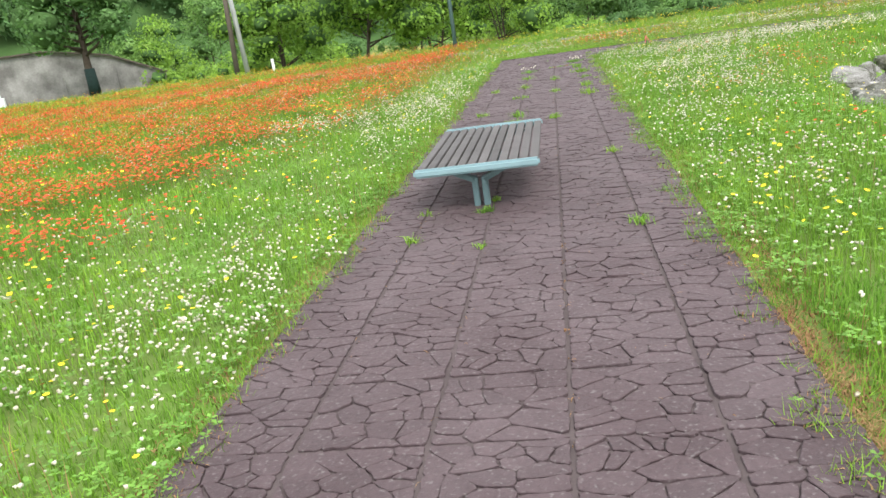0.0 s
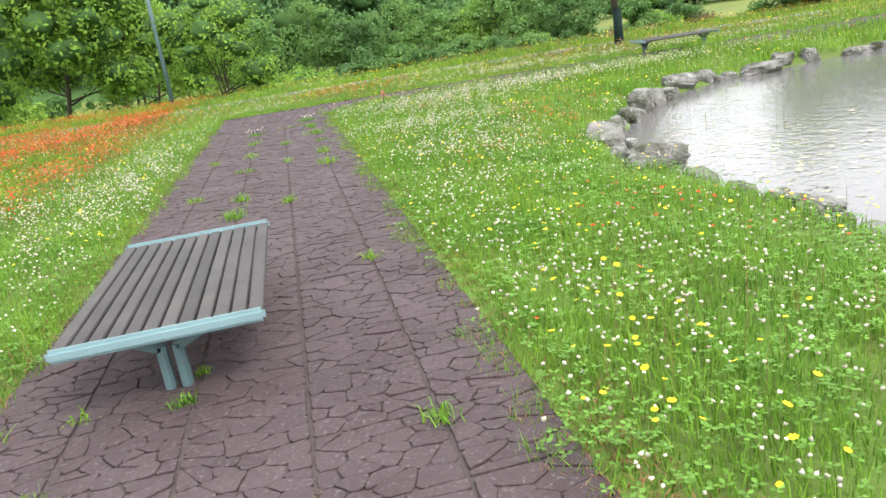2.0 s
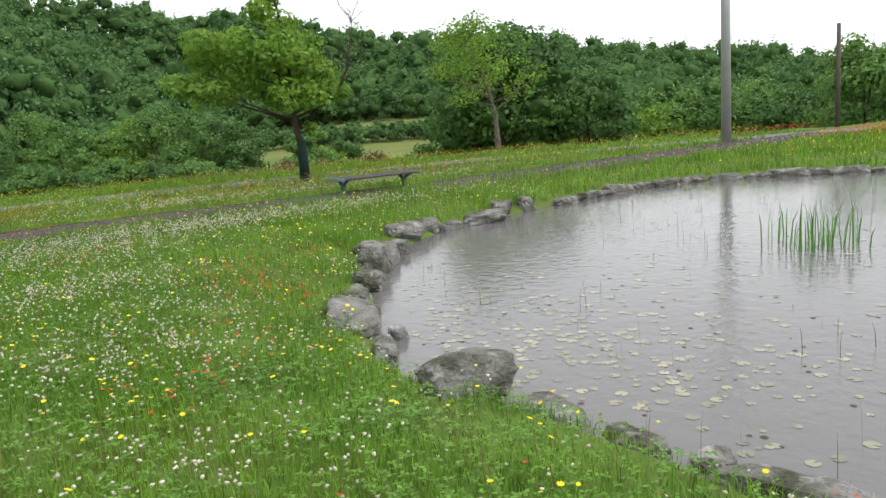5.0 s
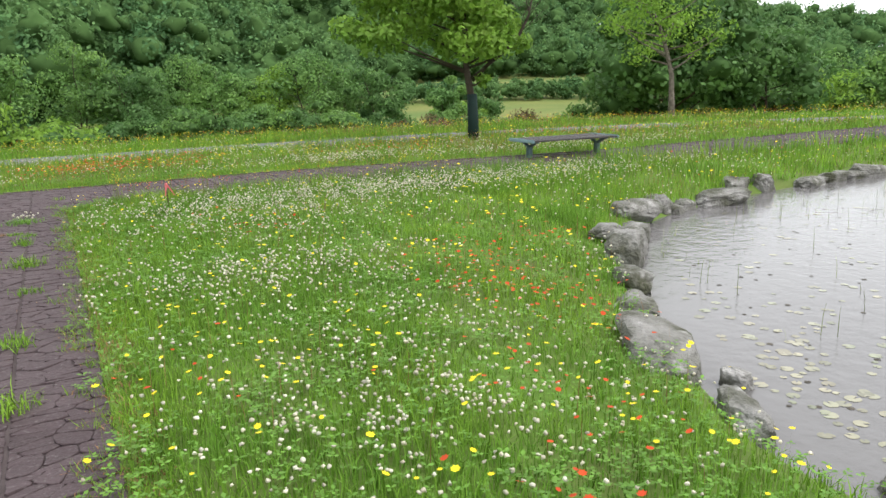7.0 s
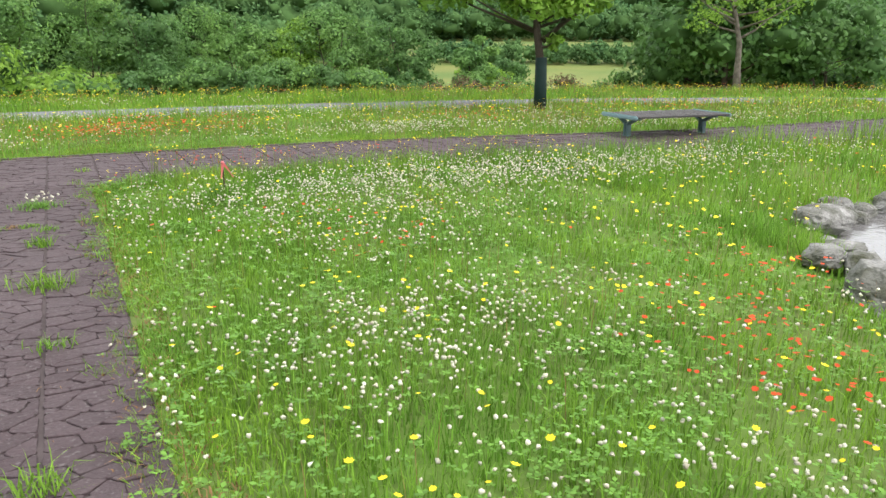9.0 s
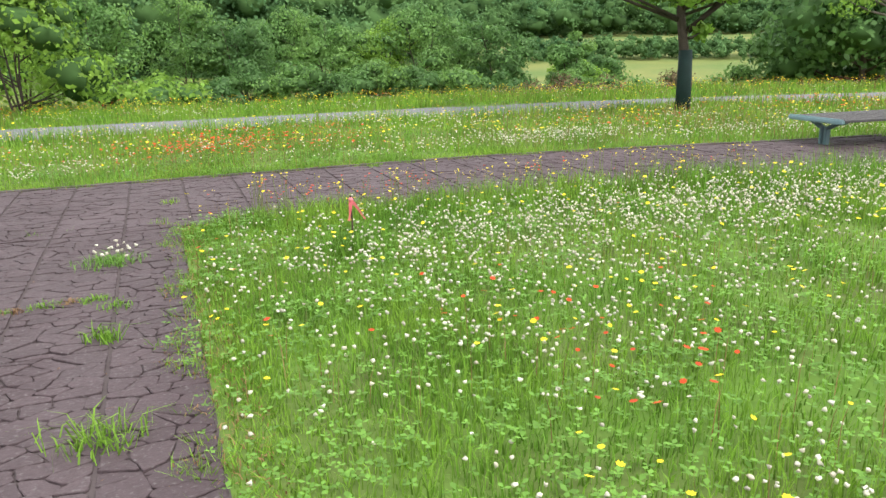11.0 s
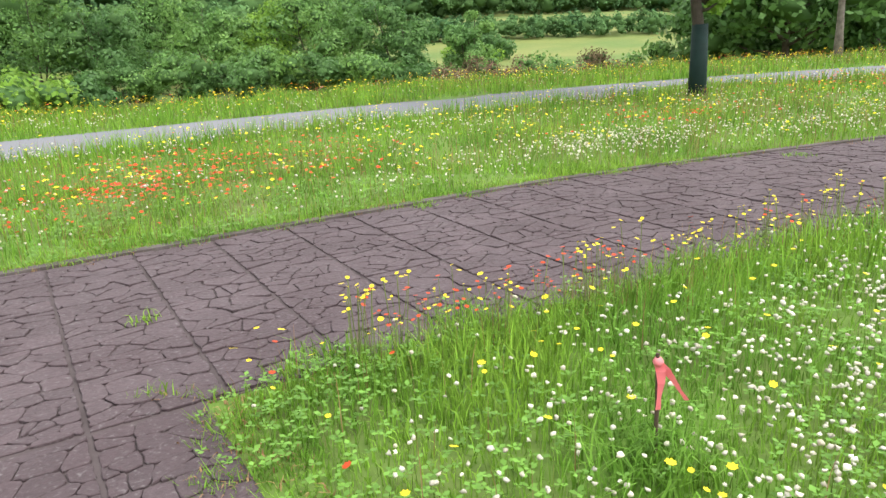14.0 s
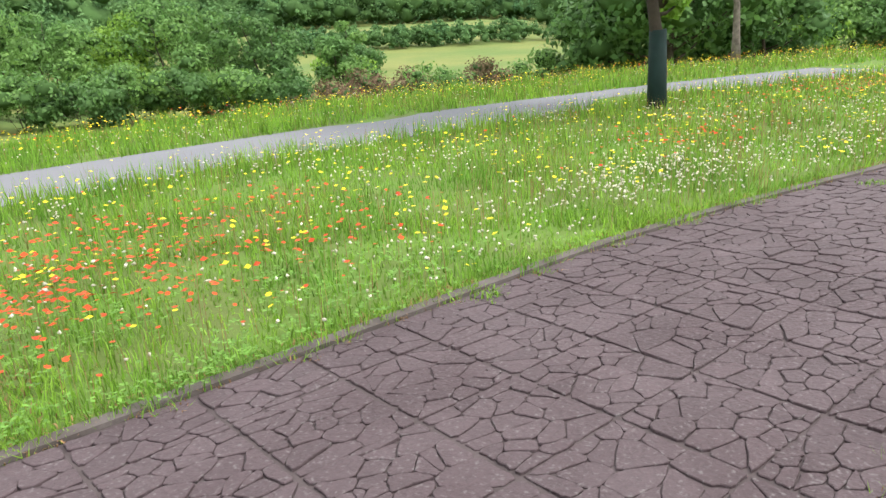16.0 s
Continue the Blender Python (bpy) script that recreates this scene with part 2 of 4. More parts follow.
def pond_distance(x, y):
    """Signed distance to the shore, negative over the water."""
    x, y = np.asarray(x, float), np.asarray(y, float)
    d = np.full(x.shape, 1e9)
    inside = np.zeros(x.shape, bool)
    for i in range(len(SHORE)):
        a, b = SHORE[i - 1], SHORE[i]
        e = b - a
        t = np.clip(((x - a[0]) * e[0] + (y - a[1]) * e[1]) / (e @ e), 0, 1)
        d = np.minimum(d, np.hypot(x - a[0] - t * e[0], y - a[1] - t * e[1]))
        hit = (a[1] > y) != (b[1] > y)
        with np.errstate(all="ignore"):
            inside ^= hit & (x < (b[0] - a[0]) * (y - a[1]) / (b[1] - a[1] + 1e-12) + a[0])
    return np.where(inside, -d, d)


def step(a, b, x):
    t = np.clip((x - a) / (b - a), 0, 1)
    return t * t * (3 - 2 * t)


def cross_bend(x):
    return -1.05 * step(5, 14, np.asarray(x, float))


def road_bend(x):
    x = np.asarray(x, float)
    return -0.0115 * np.maximum(x - 6.0, 0) ** 2 * (x < 30) - (x >= 30) * (6.6 + (x - 30) * 0.55) - 0.004 * np.maximum(4 - x, 0) ** 1.5


def bank(x):
    """Where the park ends and the slope to the river meadow begins."""
    x = np.asarray(x, float)
    return 29.5 + road_bend(x) * 0.9 + 3.0 * step(4, -8, x) + 3.0 * step(-8, -24, x)


def ground_z(x, y):
    x, y = np.asarray(x, float), np.asarray(y, float)
    z = -2.6 * step(0, 9, y - bank(x))
    pd = pond_distance(x, y)
    z = z - 0.20 * step(2.0, 0.3, pd) - 0.6 * step(0.35, -0.5, pd)
    z = z + 0.03 * np.sin(x * 0.7 + 1) * np.sin(y * 0.5) * step(2, 5, pd) * step(2.5, 6, np.abs(x - 0.4)) * step(19, 21, y)
    return z


def hill_z(r, az):
    """Height of the wooded hills at distance r and bearing az (degrees from +y towards +x)."""
    near = np.interp(az, [-70, -10, 4, 9, 12.7, 17, 20], [34, 32, 27, 21, 13, 4.5, 0]) * step(-120, -70, az) * step(78, 170, r) + 14 * step(0, -30, az) * step(-120, -70, az) * step(60, 140, r)
    far = np.interp(az, [-180, -120, -60, 0, 11.7, 18, 24, 31, 38, 45, 54, 60, 64, 70, 110, 180], [6, 12, 60, 58, 48, 43, 36, 25.5, 21.5, 18.5, 14.5, 9.5, 5, 1, 2, 5]) * step(205, 330, r)
    far = far + 4.6 * step(90, 200, r) * step(19, 27, az) * step(52, 42, az)
    return np.maximum(near, far)


def full_z(x, y):
    x, y = np.asarray(x, float), np.asarray(y, float)
    return ground_z(x, y) + hill_z(np.hypot(x, y), np.degrees(np.arctan2(x, y)))


def ground_sheet():
    xs = np.concatenate([-np.geomspace(700, 34, 26), np.arange(-32, -6, 0.6), np.arange(-6, 26, 0.33), np.arange(26, 34, 0.6), np.geomspace(34, 700, 26)])
    ys = np.concatenate([-np.geomspace(700, 14, 20), np.arange(-12, 20, 0.33), np.arange(20, 46, 0.5), np.geomspace(46.5, 700, 34)])
    X, Y = np.meshgrid(xs, ys)
    Z = full_z(X, Y)
    verts = np.stack([X, Y, Z], -1).reshape(-1, 3)
    nx = len(xs)
    i = np.arange((len(ys) - 1) * (nx - 1))
    r, c = i // (nx - 1), i % (nx - 1)
    faces = np.stack([r * nx + c, r * nx + c + 1, (r + 1) * nx + c + 1, (r + 1) * nx + c], -1)
    me = mesh_from("ground", verts, faces, M_SOIL, True)
    me.materials.append(M_FIELD)
    cx, cy = X[:-1, :-1].ravel(), Y[:-1, :-1].ravel()
    me.materials.append(M_FLOOR_CROWN_SHADE)
    bearing = np.degrees(np.arctan2(cx, cy))
    wooded = hill_z(np.hypot(cx, cy), bearing) > np.where((bearing > 19) & (bearing < 52), 5.2, 1.0)
    me.polygons.foreach_set("material_index", 2 * wooded.astype(np.int32) + (~wooded) * ((cy - bank(cx) > 5) | (np.abs(cx) > 60)).astype(np.int32))
    return tagged(link_mesh("ground", me), "uneven green meadow turf with low grass and clover", "ground", kind="structure")


ground = ground_sheet()
water_ob = tagged(link_mesh("water", mesh_from("water", [(13.5 + (x - 13.5) * 1.06, 3 + (y - 3) * 1.06, WATER_Z) for x, y in smooth_loop(POND, 120)], [tuple(range(120))], M_WATER)), "shallow rippled pond water reflecting a white sky", "water", kind="structure")


def strip(name, xs, lo, hi, z, mat, label, category, thick=0.1):
    """A flat band between two edges given over x, with thickness."""
    v = [(x, a, z) for x, a in zip(xs, lo)] + [(x, b, z) for x, b in zip(xs, hi)]
    n = len(xs)
    f = [(i, i + 1, n + i + 1, n + i) for i in range(n - 1)]
    v += [(x, y, z - thick) for x, y, _ in v]
    f += [(i + 1, i, 2 * n + i, 2 * n + i + 1) for i in range(n - 1)] + [(n + i, n + i + 1, 3 * n + i + 1, 3 * n + i) for i in range(n - 1)]
    return tagged(link_mesh(name, mesh_from(name, v, f, mat)), label, category, kind="structure")


PX0, PX1 = -1.04, 1.79
xs = np.linspace(-1.04, 34, 60)
path_main = strip("path_main", [PX0, PX1], [-14, -14], [15.2, 15.2], 0.004, M_JOINT, "garden path bed of dark mortar", "path")
path_cross = strip("path_cross", xs, 15.2 + cross_bend(xs), 17.95 + cross_bend(xs), 0.004, M_JOINT, "curving path bed of dark mortar", "path")
rx = np.linspace(-16, 60, 90)
road = strip("road", rx, 23.95 + road_bend(rx), 26.4 + road_bend(rx), 0.012, M_ROAD, "narrow worn grey asphalt lane through the meadow", "road")

kerb_x = np.linspace(-1.04, 30, 60)
kerb = strip("kerb", kerb_x, 17.955 + cross_bend(kerb_x), 18.045 + cross_bend(kerb_x), 0.028, M_KERB, "narrow weathered concrete edging along the path", "kerb")


# ---- bench ----
def bench(name, m, label):
    """Backless slatted bench on two splayed steel pedestals; its length runs along y, the origin lies under the first pedestal."""
    root = new(name)
    tagged(root, label, "bench", "slatted park benches")
    W, Y0, Y1, Z1 = 1.12, -0.20, 1.98, 0.42
    for k in range(12):
        x = -W / 2 + 0.05 + k * (W - 0.10) / 11
        part("slat", add_box(bmesh.new(), x, (Y0 + Y1) / 2, Z1 - 0.02, 0.076, Y1 - Y0 - 0.06, 0.035, 0.005), M_SLAT, root)
    for y in (Y0, Y1):
        part("end_rail", add_box(bmesh.new(), 0, y, Z1 - 0.025, W, 0.05, 0.078, 0.02), M_TEAL, root, "pale teal painted steel end rail")
    for y in (0.0, Y1 + Y0):
        leg = bmesh.new()
        for s in (-1, 1):
            add_box(leg, s * 0.045, y, 0.14, 0.055, 0.09, 0.28, 0.012)
            add_box(leg, 0, 0, 0, 0.30, 0.09, 0.05, 0.012, m=pose(s * 0.17, y, 0.31, 0, -s * 25, 0))
        add_box(leg, 0, y, 0.355, 0.80, 0.07, 0.03, 0.008)
        part("pedestal", leg, M_TEAL_DARK, root, "dark teal steel pedestal with splayed arms")
    root.matrix_world = m
    return root


bench("park_bench", pose(0, 0, 0.004), "slatted wooden park bench with teal steel frame standing on the path")
bench("park_bench", pose(12.88, 16.5, 0.004, 0, 0, 86), "weathered slatted park bench on dark pedestals beside the pond")

# ---- trees ----
def leaf_cloud(centres, radii, count, size, seed, squash=0.75, loose=0.5):
    """Many small folded leaves strewn through the outer parts of clumps."""
    r = np.random.default_rng(seed)
    w = np.array(radii) ** 2
    idx = r.choice(len(radii), count, p=w / w.sum())
    d = r.normal(size=(count, 3))
    d /= np.linalg.norm(d, axis=1)[:, None]
    rad = np.array(radii)[idx] * np.where(r.random(count) < 0.75, r.uniform(0.82, 1.08, count), r.uniform(0.3, 0.9, count))
    c = np.array(centres)[idx] + d * rad[:, None] * np.array([1, 1, squash])
    nrm = d + r.normal(size=(count, 3)) * loose + np.array([0, 0, 0.25])
    nrm /= np.linalg.norm(nrm, axis=1)[:, None]
    a = np.cross(nrm, r.normal(size=(count, 3)))
    a /= np.linalg.norm(a, axis=1)[:, None] + 1e-9
    b = np.cross(nrm, a)
    s = size * r.uniform(0.6, 1.4, count)[:, None]
    v = np.stack([c - a * s, c + b * s * 0.62, c + a * s, c - b * s * 0.62], 1).reshape(-1, 3)
    f = np.arange(count * 4).reshape(-1, 4)
    return v, f


def _unit_ball():
    bm = bmesh.new()
    bmesh.ops.create_icosphere(bm, subdivisions=2, radius=1.0)
    v = np.array([p.co[:] for p in bm.verts])
    f = np.array([[p.index for p in q.verts] for q in bm.faces])
    bm.free()
    return v, f


BALL_V, BALL_F = _unit_ball()


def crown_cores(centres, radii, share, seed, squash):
    """Uneven inner masses under the leaves, one for each clump; their darker colour paints the crown's inner shade."""
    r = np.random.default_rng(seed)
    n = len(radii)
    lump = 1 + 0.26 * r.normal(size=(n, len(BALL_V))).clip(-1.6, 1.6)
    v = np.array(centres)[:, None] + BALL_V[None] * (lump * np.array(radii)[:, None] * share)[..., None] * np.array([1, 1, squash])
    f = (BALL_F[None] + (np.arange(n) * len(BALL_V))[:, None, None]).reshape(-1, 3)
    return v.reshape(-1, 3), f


def foliage(name, centres, radii, count, size, seed, mat, core, squash=0.75):
    """A mesh of loose leaves, with inner masses in a painted shade colour where core is above 0."""
    v, f = leaf_cloud(centres, radii, count, size, seed, squash)
    f = np.concatenate([f[:, [0, 1, 2]], f[:, [0, 2, 3]]])
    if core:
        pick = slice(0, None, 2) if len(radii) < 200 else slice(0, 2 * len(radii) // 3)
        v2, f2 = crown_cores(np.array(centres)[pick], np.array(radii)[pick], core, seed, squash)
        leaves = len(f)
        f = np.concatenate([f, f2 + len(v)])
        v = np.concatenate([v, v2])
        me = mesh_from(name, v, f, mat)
        # darker green on the inner masses paints the shade between the leaves
        me.materials.append(M_FLOOR_CROWN_SHADE)
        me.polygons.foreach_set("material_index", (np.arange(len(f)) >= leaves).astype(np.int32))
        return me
    return mesh_from(name, v, f, mat)


def tree(name, x, y, z, height, spread, seed, label, leaf_mat, leaves=5000, leaf=0.10, trunk_r=0.14, first=0.3, lean=(0, 0), wrap=0.0, clumps=22, top=1.0, stems=1, category="tree", lobes=None, core=0.5, bark=None):
    r = random.Random(seed)
    root = new(name)
    root.location = (x, y, z)
    tagged(root, label, category)
    pieces, centres, radii = [], [], []
    for s in range(stems):
        off = Vector((r.uniform(-1, 1), r.uniform(-1, 1), 0)) * (0.15 * spread if stems > 1 else 0)
        pts, rad = [], []
        hgt = height * (1 if s == 0 else r.uniform(0.7, 0.95))
        for i in range(7):
            u = i / 6
            pts.append(Vector((off.x * (0.3 + 1.5 * u) + lean[0] * u * u + r.uniform(-1, 1) * 0.03 * hgt * u, off.y * (0.3 + 1.5 * u) + lean[1] * u * u + r.uniform(-1, 1) * 0.03 * hgt * u, -0.15 + u * (hgt * 0.9))))
            rad.append(trunk_r / stems ** 0.5 * (1 - 0.85 * u) * (1.25 if i == 0 else 1))
        pieces.append(tube(pts, rad, 9))
        if lobes:
            for dx, dy, dz, cr in lobes:
                tip = Vector((dx, dy, dz))
                u = min(0.93, max(0.26, (dz - 0.35 * math.hypot(dx, dy)) / (height * 0.9)))
                i = min(5, int(u * 6))
                base = pts[i].lerp(pts[i + 1], u * 6 - i)
                br = max(0.012, trunk_r * 0.5 * (1 - u))
                pieces.append(tube([base, base.lerp(tip, 0.5) + Vector((0, 0, -0.05)), tip], [br, br * 0.6, br * 0.2], 5))
                for k in range(4):
                    centres.append((dx + r.uniform(-0.6, 0.6) * cr, dy + r.uniform(-0.6, 0.6) * cr, dz + r.uniform(-0.45, 0.45) * cr)), radii.append(cr * r.uniform(0.45, 0.75))
            continue
        n = max(4, clumps // stems)
        for k in range(n):
            u = first + (0.97 - first) * (k + r.random() * 0.6) / n
            i = min(5, int(u * 6))
            base = pts[i].lerp(pts[i + 1], u * 6 - i)
            w = (u - first) / (1 - first)
            reach = spread * (0.55 + 0.45 * math.sin(math.pi * min(1, 0.25 + w * 0.75))) * (1 - 0.55 * w ** 2) * r.uniform(0.55, 1.0) * 0.5
            ang = k * 2.4 + r.uniform(-0.5, 0.5)
            tip = base + Vector((math.cos(ang) * reach, math.sin(ang) * reach, reach * r.uniform(0.25, 0.6)))
            mid = base.lerp(tip, 0.5) + Vector((0, 0, -0.06 * reach))
            br = max(0.012, trunk_r * 0.42 * (1 - w * 0.7))
            pieces.append(tube([base, mid, tip], [br, br * 0.6, br * 0.2], 5))
            cr = spread * 0.17 * r.uniform(0.75, 1.3) * top
            centres.append(tuple(tip)), radii.append(cr)
            centres.append(tuple(base.lerp(tip, 0.6) + Vector((r.uniform(-.3, .3), r.uniform(-.3, .3), cr * 0.3)))), radii.append(cr * 0.7)
    v, f = join_parts(pieces)
    link_mesh("trunk", mesh_from("trunk", v, f, bark or M_BARK, True), root, "brown bark trunk with spreading limbs")
    if wrap:
        v, f = tube([(0, 0, -0.05), (0, 0, wrap * 0.5), (lean[0] * 0.02, 0, wrap)], [trunk_r * 1.32, trunk_r * 1.2, trunk_r * 1.1], 12)
        link_mesh("trunk_wrap", mesh_from("trunk_wrap", v, f, M_WRAP, True), root, "dark green protective wrap round the trunk")
    link_mesh("crown", foliage("crown", centres, radii, leaves, leaf, seed, leaf_mat, core), root)
    return root


def polar(az, d):
    return d * math.sin(radians(az)), d * math.cos(radians(az))


def across(right, back, up, r, az=25):
    """A clump of the crown, given by how far it stands to the right of, behind and above the foot of a tree that is seen at that bearing."""
    c, s_ = math.cos(radians(az)), math.sin(radians(az))
    return (right * c + back * s_, -right * s_ + back * c, up, r)


LOBES = [across(-2.7, 0.2, 4.1, 1.05), across(-3.4, -0.4, 3.3, 0.7), across(-3.0, 0.6, 4.6, 0.6), across(-1.75, 0.5, 3.3, 1.05), across(-2.3, -0.8, 3.0, 0.75), across(-1.4, -0.9, 4.0, 0.95), across(-0.85, 0.7, 2.9, 0.85), across(-0.7, 0.1, 4.3, 0.95), across(-0.85, -0.2, 5.2, 0.75), across(-0.9, 0.3, 6.0, 0.7), across(-0.75, 0.1, 6.9, 0.8), across(-0.4, 0.9, 4.9, 0.7), across(0.4, -0.5, 3.8, 0.95), across(0.1, 0.8, 3.4, 0.9), across(0.95, 0.1, 3.3, 0.75), across(0.65, -0.8, 2.7, 0.6), across(0.7, 0.3, 4.4, 0.6), across(0.05, -1.1, 2.8, 0.7), across(-0.2, 1.3, 3.0, 0.8), across(0.3, -0.1, 1.75, 0.3), across(1.35, -0.1, 2.7, 0.4)]
tree_a = tree("tree", 12.95, 22.35, 0, 7.4, 6.0, 3, "young broadleaf tree with dark trunk wrap and one dead limb", M_LEAF, 12500, 0.085, 0.135, 0.30, lean=(-0.6, 0.25), wrap=1.35, lobes=LOBES, core=0.0)


def dead_limb(parent, seed):
    """A bare limb that forks into thin twigs."""
    q = random.Random(seed)
    way = [Vector(across(a, b, c, 0)[:3]) for a, b, c in ((0.0, 0, 1.75), (0.6, -0.15, 2.3), (1.25, -0.2, 2.75), (1.65, -0.2, 3.5), (1.9, -0.1, 4.6), (2.0, 0, 5.3))]
    pieces = [tube(way, [0.085, 0.07, 0.055, 0.035, 0.018, 0.006], 7)]
    for i in range(26):
        u = q.uniform(1.4, 4.8)
        k = int(u)
        base = way[k].lerp(way[k + 1], u - k)
        side = Vector(across(q.uniform(-0.6, 0.9), q.uniform(-0.5, 0.5), q.uniform(0.2, 1.0), 0)[:3]) * q.uniform(0.5, 1.1)
        mid = base + side * 0.5 + Vector((q.uniform(-0.1, 0.1), q.uniform(-0.1, 0.1), 0.05))
        pieces.append(tube([base, mid, base + side], [0.014, 0.009, 0.003], 4))
        for _ in range(3):
            tip = mid + Vector((q.uniform(-0.25, 0.25), q.uniform(-0.25, 0.25), q.uniform(0.05, 0.35)))
            pieces.append(tube([mid, tip], [0.007, 0.002], 3))
    v, f = join_parts(pieces)
    link_mesh("dead_limb", mesh_from("dead_limb", v, f, M_BARK, True), parent, "bare reddish-brown dead limb with thin twigs")


dead_limb(tree_a, 4)
tree("tree", 26.6, 28.3, -0.2, 7.0, 5.5, 8, "thin leaning tree with sparse light crown", M_LEAF, 4200, 0.08, 0.15, 0.36, lean=(-1.6, 0.4), clumps=24, top=0.8, core=0.0, bark=M_BARK_PALE)
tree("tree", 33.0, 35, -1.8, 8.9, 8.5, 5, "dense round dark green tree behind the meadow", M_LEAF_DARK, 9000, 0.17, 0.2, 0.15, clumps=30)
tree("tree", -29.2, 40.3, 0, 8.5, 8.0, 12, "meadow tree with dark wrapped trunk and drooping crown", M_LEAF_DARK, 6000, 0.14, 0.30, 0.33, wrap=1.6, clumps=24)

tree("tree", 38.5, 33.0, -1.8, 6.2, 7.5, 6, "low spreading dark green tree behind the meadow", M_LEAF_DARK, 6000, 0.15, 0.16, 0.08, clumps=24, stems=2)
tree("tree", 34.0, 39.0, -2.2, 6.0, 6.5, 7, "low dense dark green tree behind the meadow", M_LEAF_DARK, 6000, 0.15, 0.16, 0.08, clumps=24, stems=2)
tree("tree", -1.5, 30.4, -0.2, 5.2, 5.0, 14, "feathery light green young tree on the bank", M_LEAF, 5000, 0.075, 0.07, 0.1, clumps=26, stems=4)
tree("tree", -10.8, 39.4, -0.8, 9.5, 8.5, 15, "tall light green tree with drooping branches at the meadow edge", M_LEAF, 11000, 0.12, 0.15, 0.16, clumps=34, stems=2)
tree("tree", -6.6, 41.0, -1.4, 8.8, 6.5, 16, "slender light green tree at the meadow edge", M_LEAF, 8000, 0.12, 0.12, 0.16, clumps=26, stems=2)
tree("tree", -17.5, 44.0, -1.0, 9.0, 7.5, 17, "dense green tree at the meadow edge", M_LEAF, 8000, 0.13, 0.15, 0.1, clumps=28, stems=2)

# riverside trees: bearing and distance from the end of the path, height, width
RIVERSIDE = [(-37, 60, 9, 9), (-31, 66, 9, 10), (-26, 62, 8, 8), (-21, 64, 9, 9), (-41, 56, 8, 8), (-14, 52, 9, 8), (-8, 60, 9, 9), (-3, 58, 8.5, 8), (2.5, 66, 9, 9), (7, 62, 7.6, 9.5), (10.5, 70, 8, 8), (13.5, 58, 6.3, 6.5), (16.5, 61, 6.8, 6.5), (20, 60, 7.8, 8), (23, 63, 6.2, 6), (26.2, 58, 7.0, 6.5), (31.2, 64, 5.6, 4.2), (47, 56, 5.5, 8), (51, 60, 5.0, 8), (55, 62, 5.6, 9), (59, 62, 5.2, 9), (63, 60, 5.4, 9), (67, 60, 5.2, 9), (71, 58, 5.0, 9), (75, 56, 5.5, 9), (66, 50, 7.2, 6.5)]
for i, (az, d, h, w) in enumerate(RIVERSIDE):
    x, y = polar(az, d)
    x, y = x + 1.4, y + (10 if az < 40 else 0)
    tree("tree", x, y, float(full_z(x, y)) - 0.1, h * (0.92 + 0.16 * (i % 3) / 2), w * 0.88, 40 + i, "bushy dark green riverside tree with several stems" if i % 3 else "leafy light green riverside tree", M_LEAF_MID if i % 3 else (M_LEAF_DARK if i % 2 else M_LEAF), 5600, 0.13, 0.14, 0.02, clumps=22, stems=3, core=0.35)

for i, (x, y, w) in enumerate([(2.1, 56, 6.5), (5.2, 58, 4.0), (40.0, 72, 5.0), (47, 80, 5.0), (21.5, 56, 3.5)]):
    tree("shrub", x, y, float(full_z(x, y)) - 0.1, 2.3, w, 80 + i, "low broad-leaved shrub with large pale green leaves", M_LEAF_DARK if i % 2 else M_LEAF, 2600, 0.16, 0.05, 0.05, clumps=14, stems=4, category="shrub")

# scrub on the river bank: bearing and distance from the end of the path, height, width
SCRUB = [(8, 50, 2.4, 5), (12, 46, 2.6, 5), (15.5, 44, 2.2, 4.5), (19, 45, 2.6, 5), (22.5, 44, 2.4, 4.6), (26, 43, 2.2, 4.4), (29, 43, 2.0, 3.6), (48, 40, 2.4, 4.5), (52, 42, 2.6, 5), (57, 42, 2.4, 5)]
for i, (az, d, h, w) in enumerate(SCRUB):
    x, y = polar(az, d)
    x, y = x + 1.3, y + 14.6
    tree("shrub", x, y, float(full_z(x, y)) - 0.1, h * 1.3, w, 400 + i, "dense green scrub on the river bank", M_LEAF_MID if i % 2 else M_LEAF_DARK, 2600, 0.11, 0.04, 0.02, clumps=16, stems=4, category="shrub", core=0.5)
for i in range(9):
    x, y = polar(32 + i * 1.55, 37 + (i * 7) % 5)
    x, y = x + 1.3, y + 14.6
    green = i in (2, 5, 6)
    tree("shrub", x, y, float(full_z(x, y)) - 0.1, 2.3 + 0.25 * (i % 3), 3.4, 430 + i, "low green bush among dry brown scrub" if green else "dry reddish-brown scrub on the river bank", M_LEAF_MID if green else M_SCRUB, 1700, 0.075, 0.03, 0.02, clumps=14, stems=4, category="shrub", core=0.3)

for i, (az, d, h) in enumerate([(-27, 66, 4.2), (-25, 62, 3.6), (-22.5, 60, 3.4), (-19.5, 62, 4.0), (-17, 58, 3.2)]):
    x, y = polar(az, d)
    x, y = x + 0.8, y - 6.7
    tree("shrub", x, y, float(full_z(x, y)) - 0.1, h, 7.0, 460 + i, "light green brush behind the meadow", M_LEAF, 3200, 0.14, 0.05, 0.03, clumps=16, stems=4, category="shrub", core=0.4)

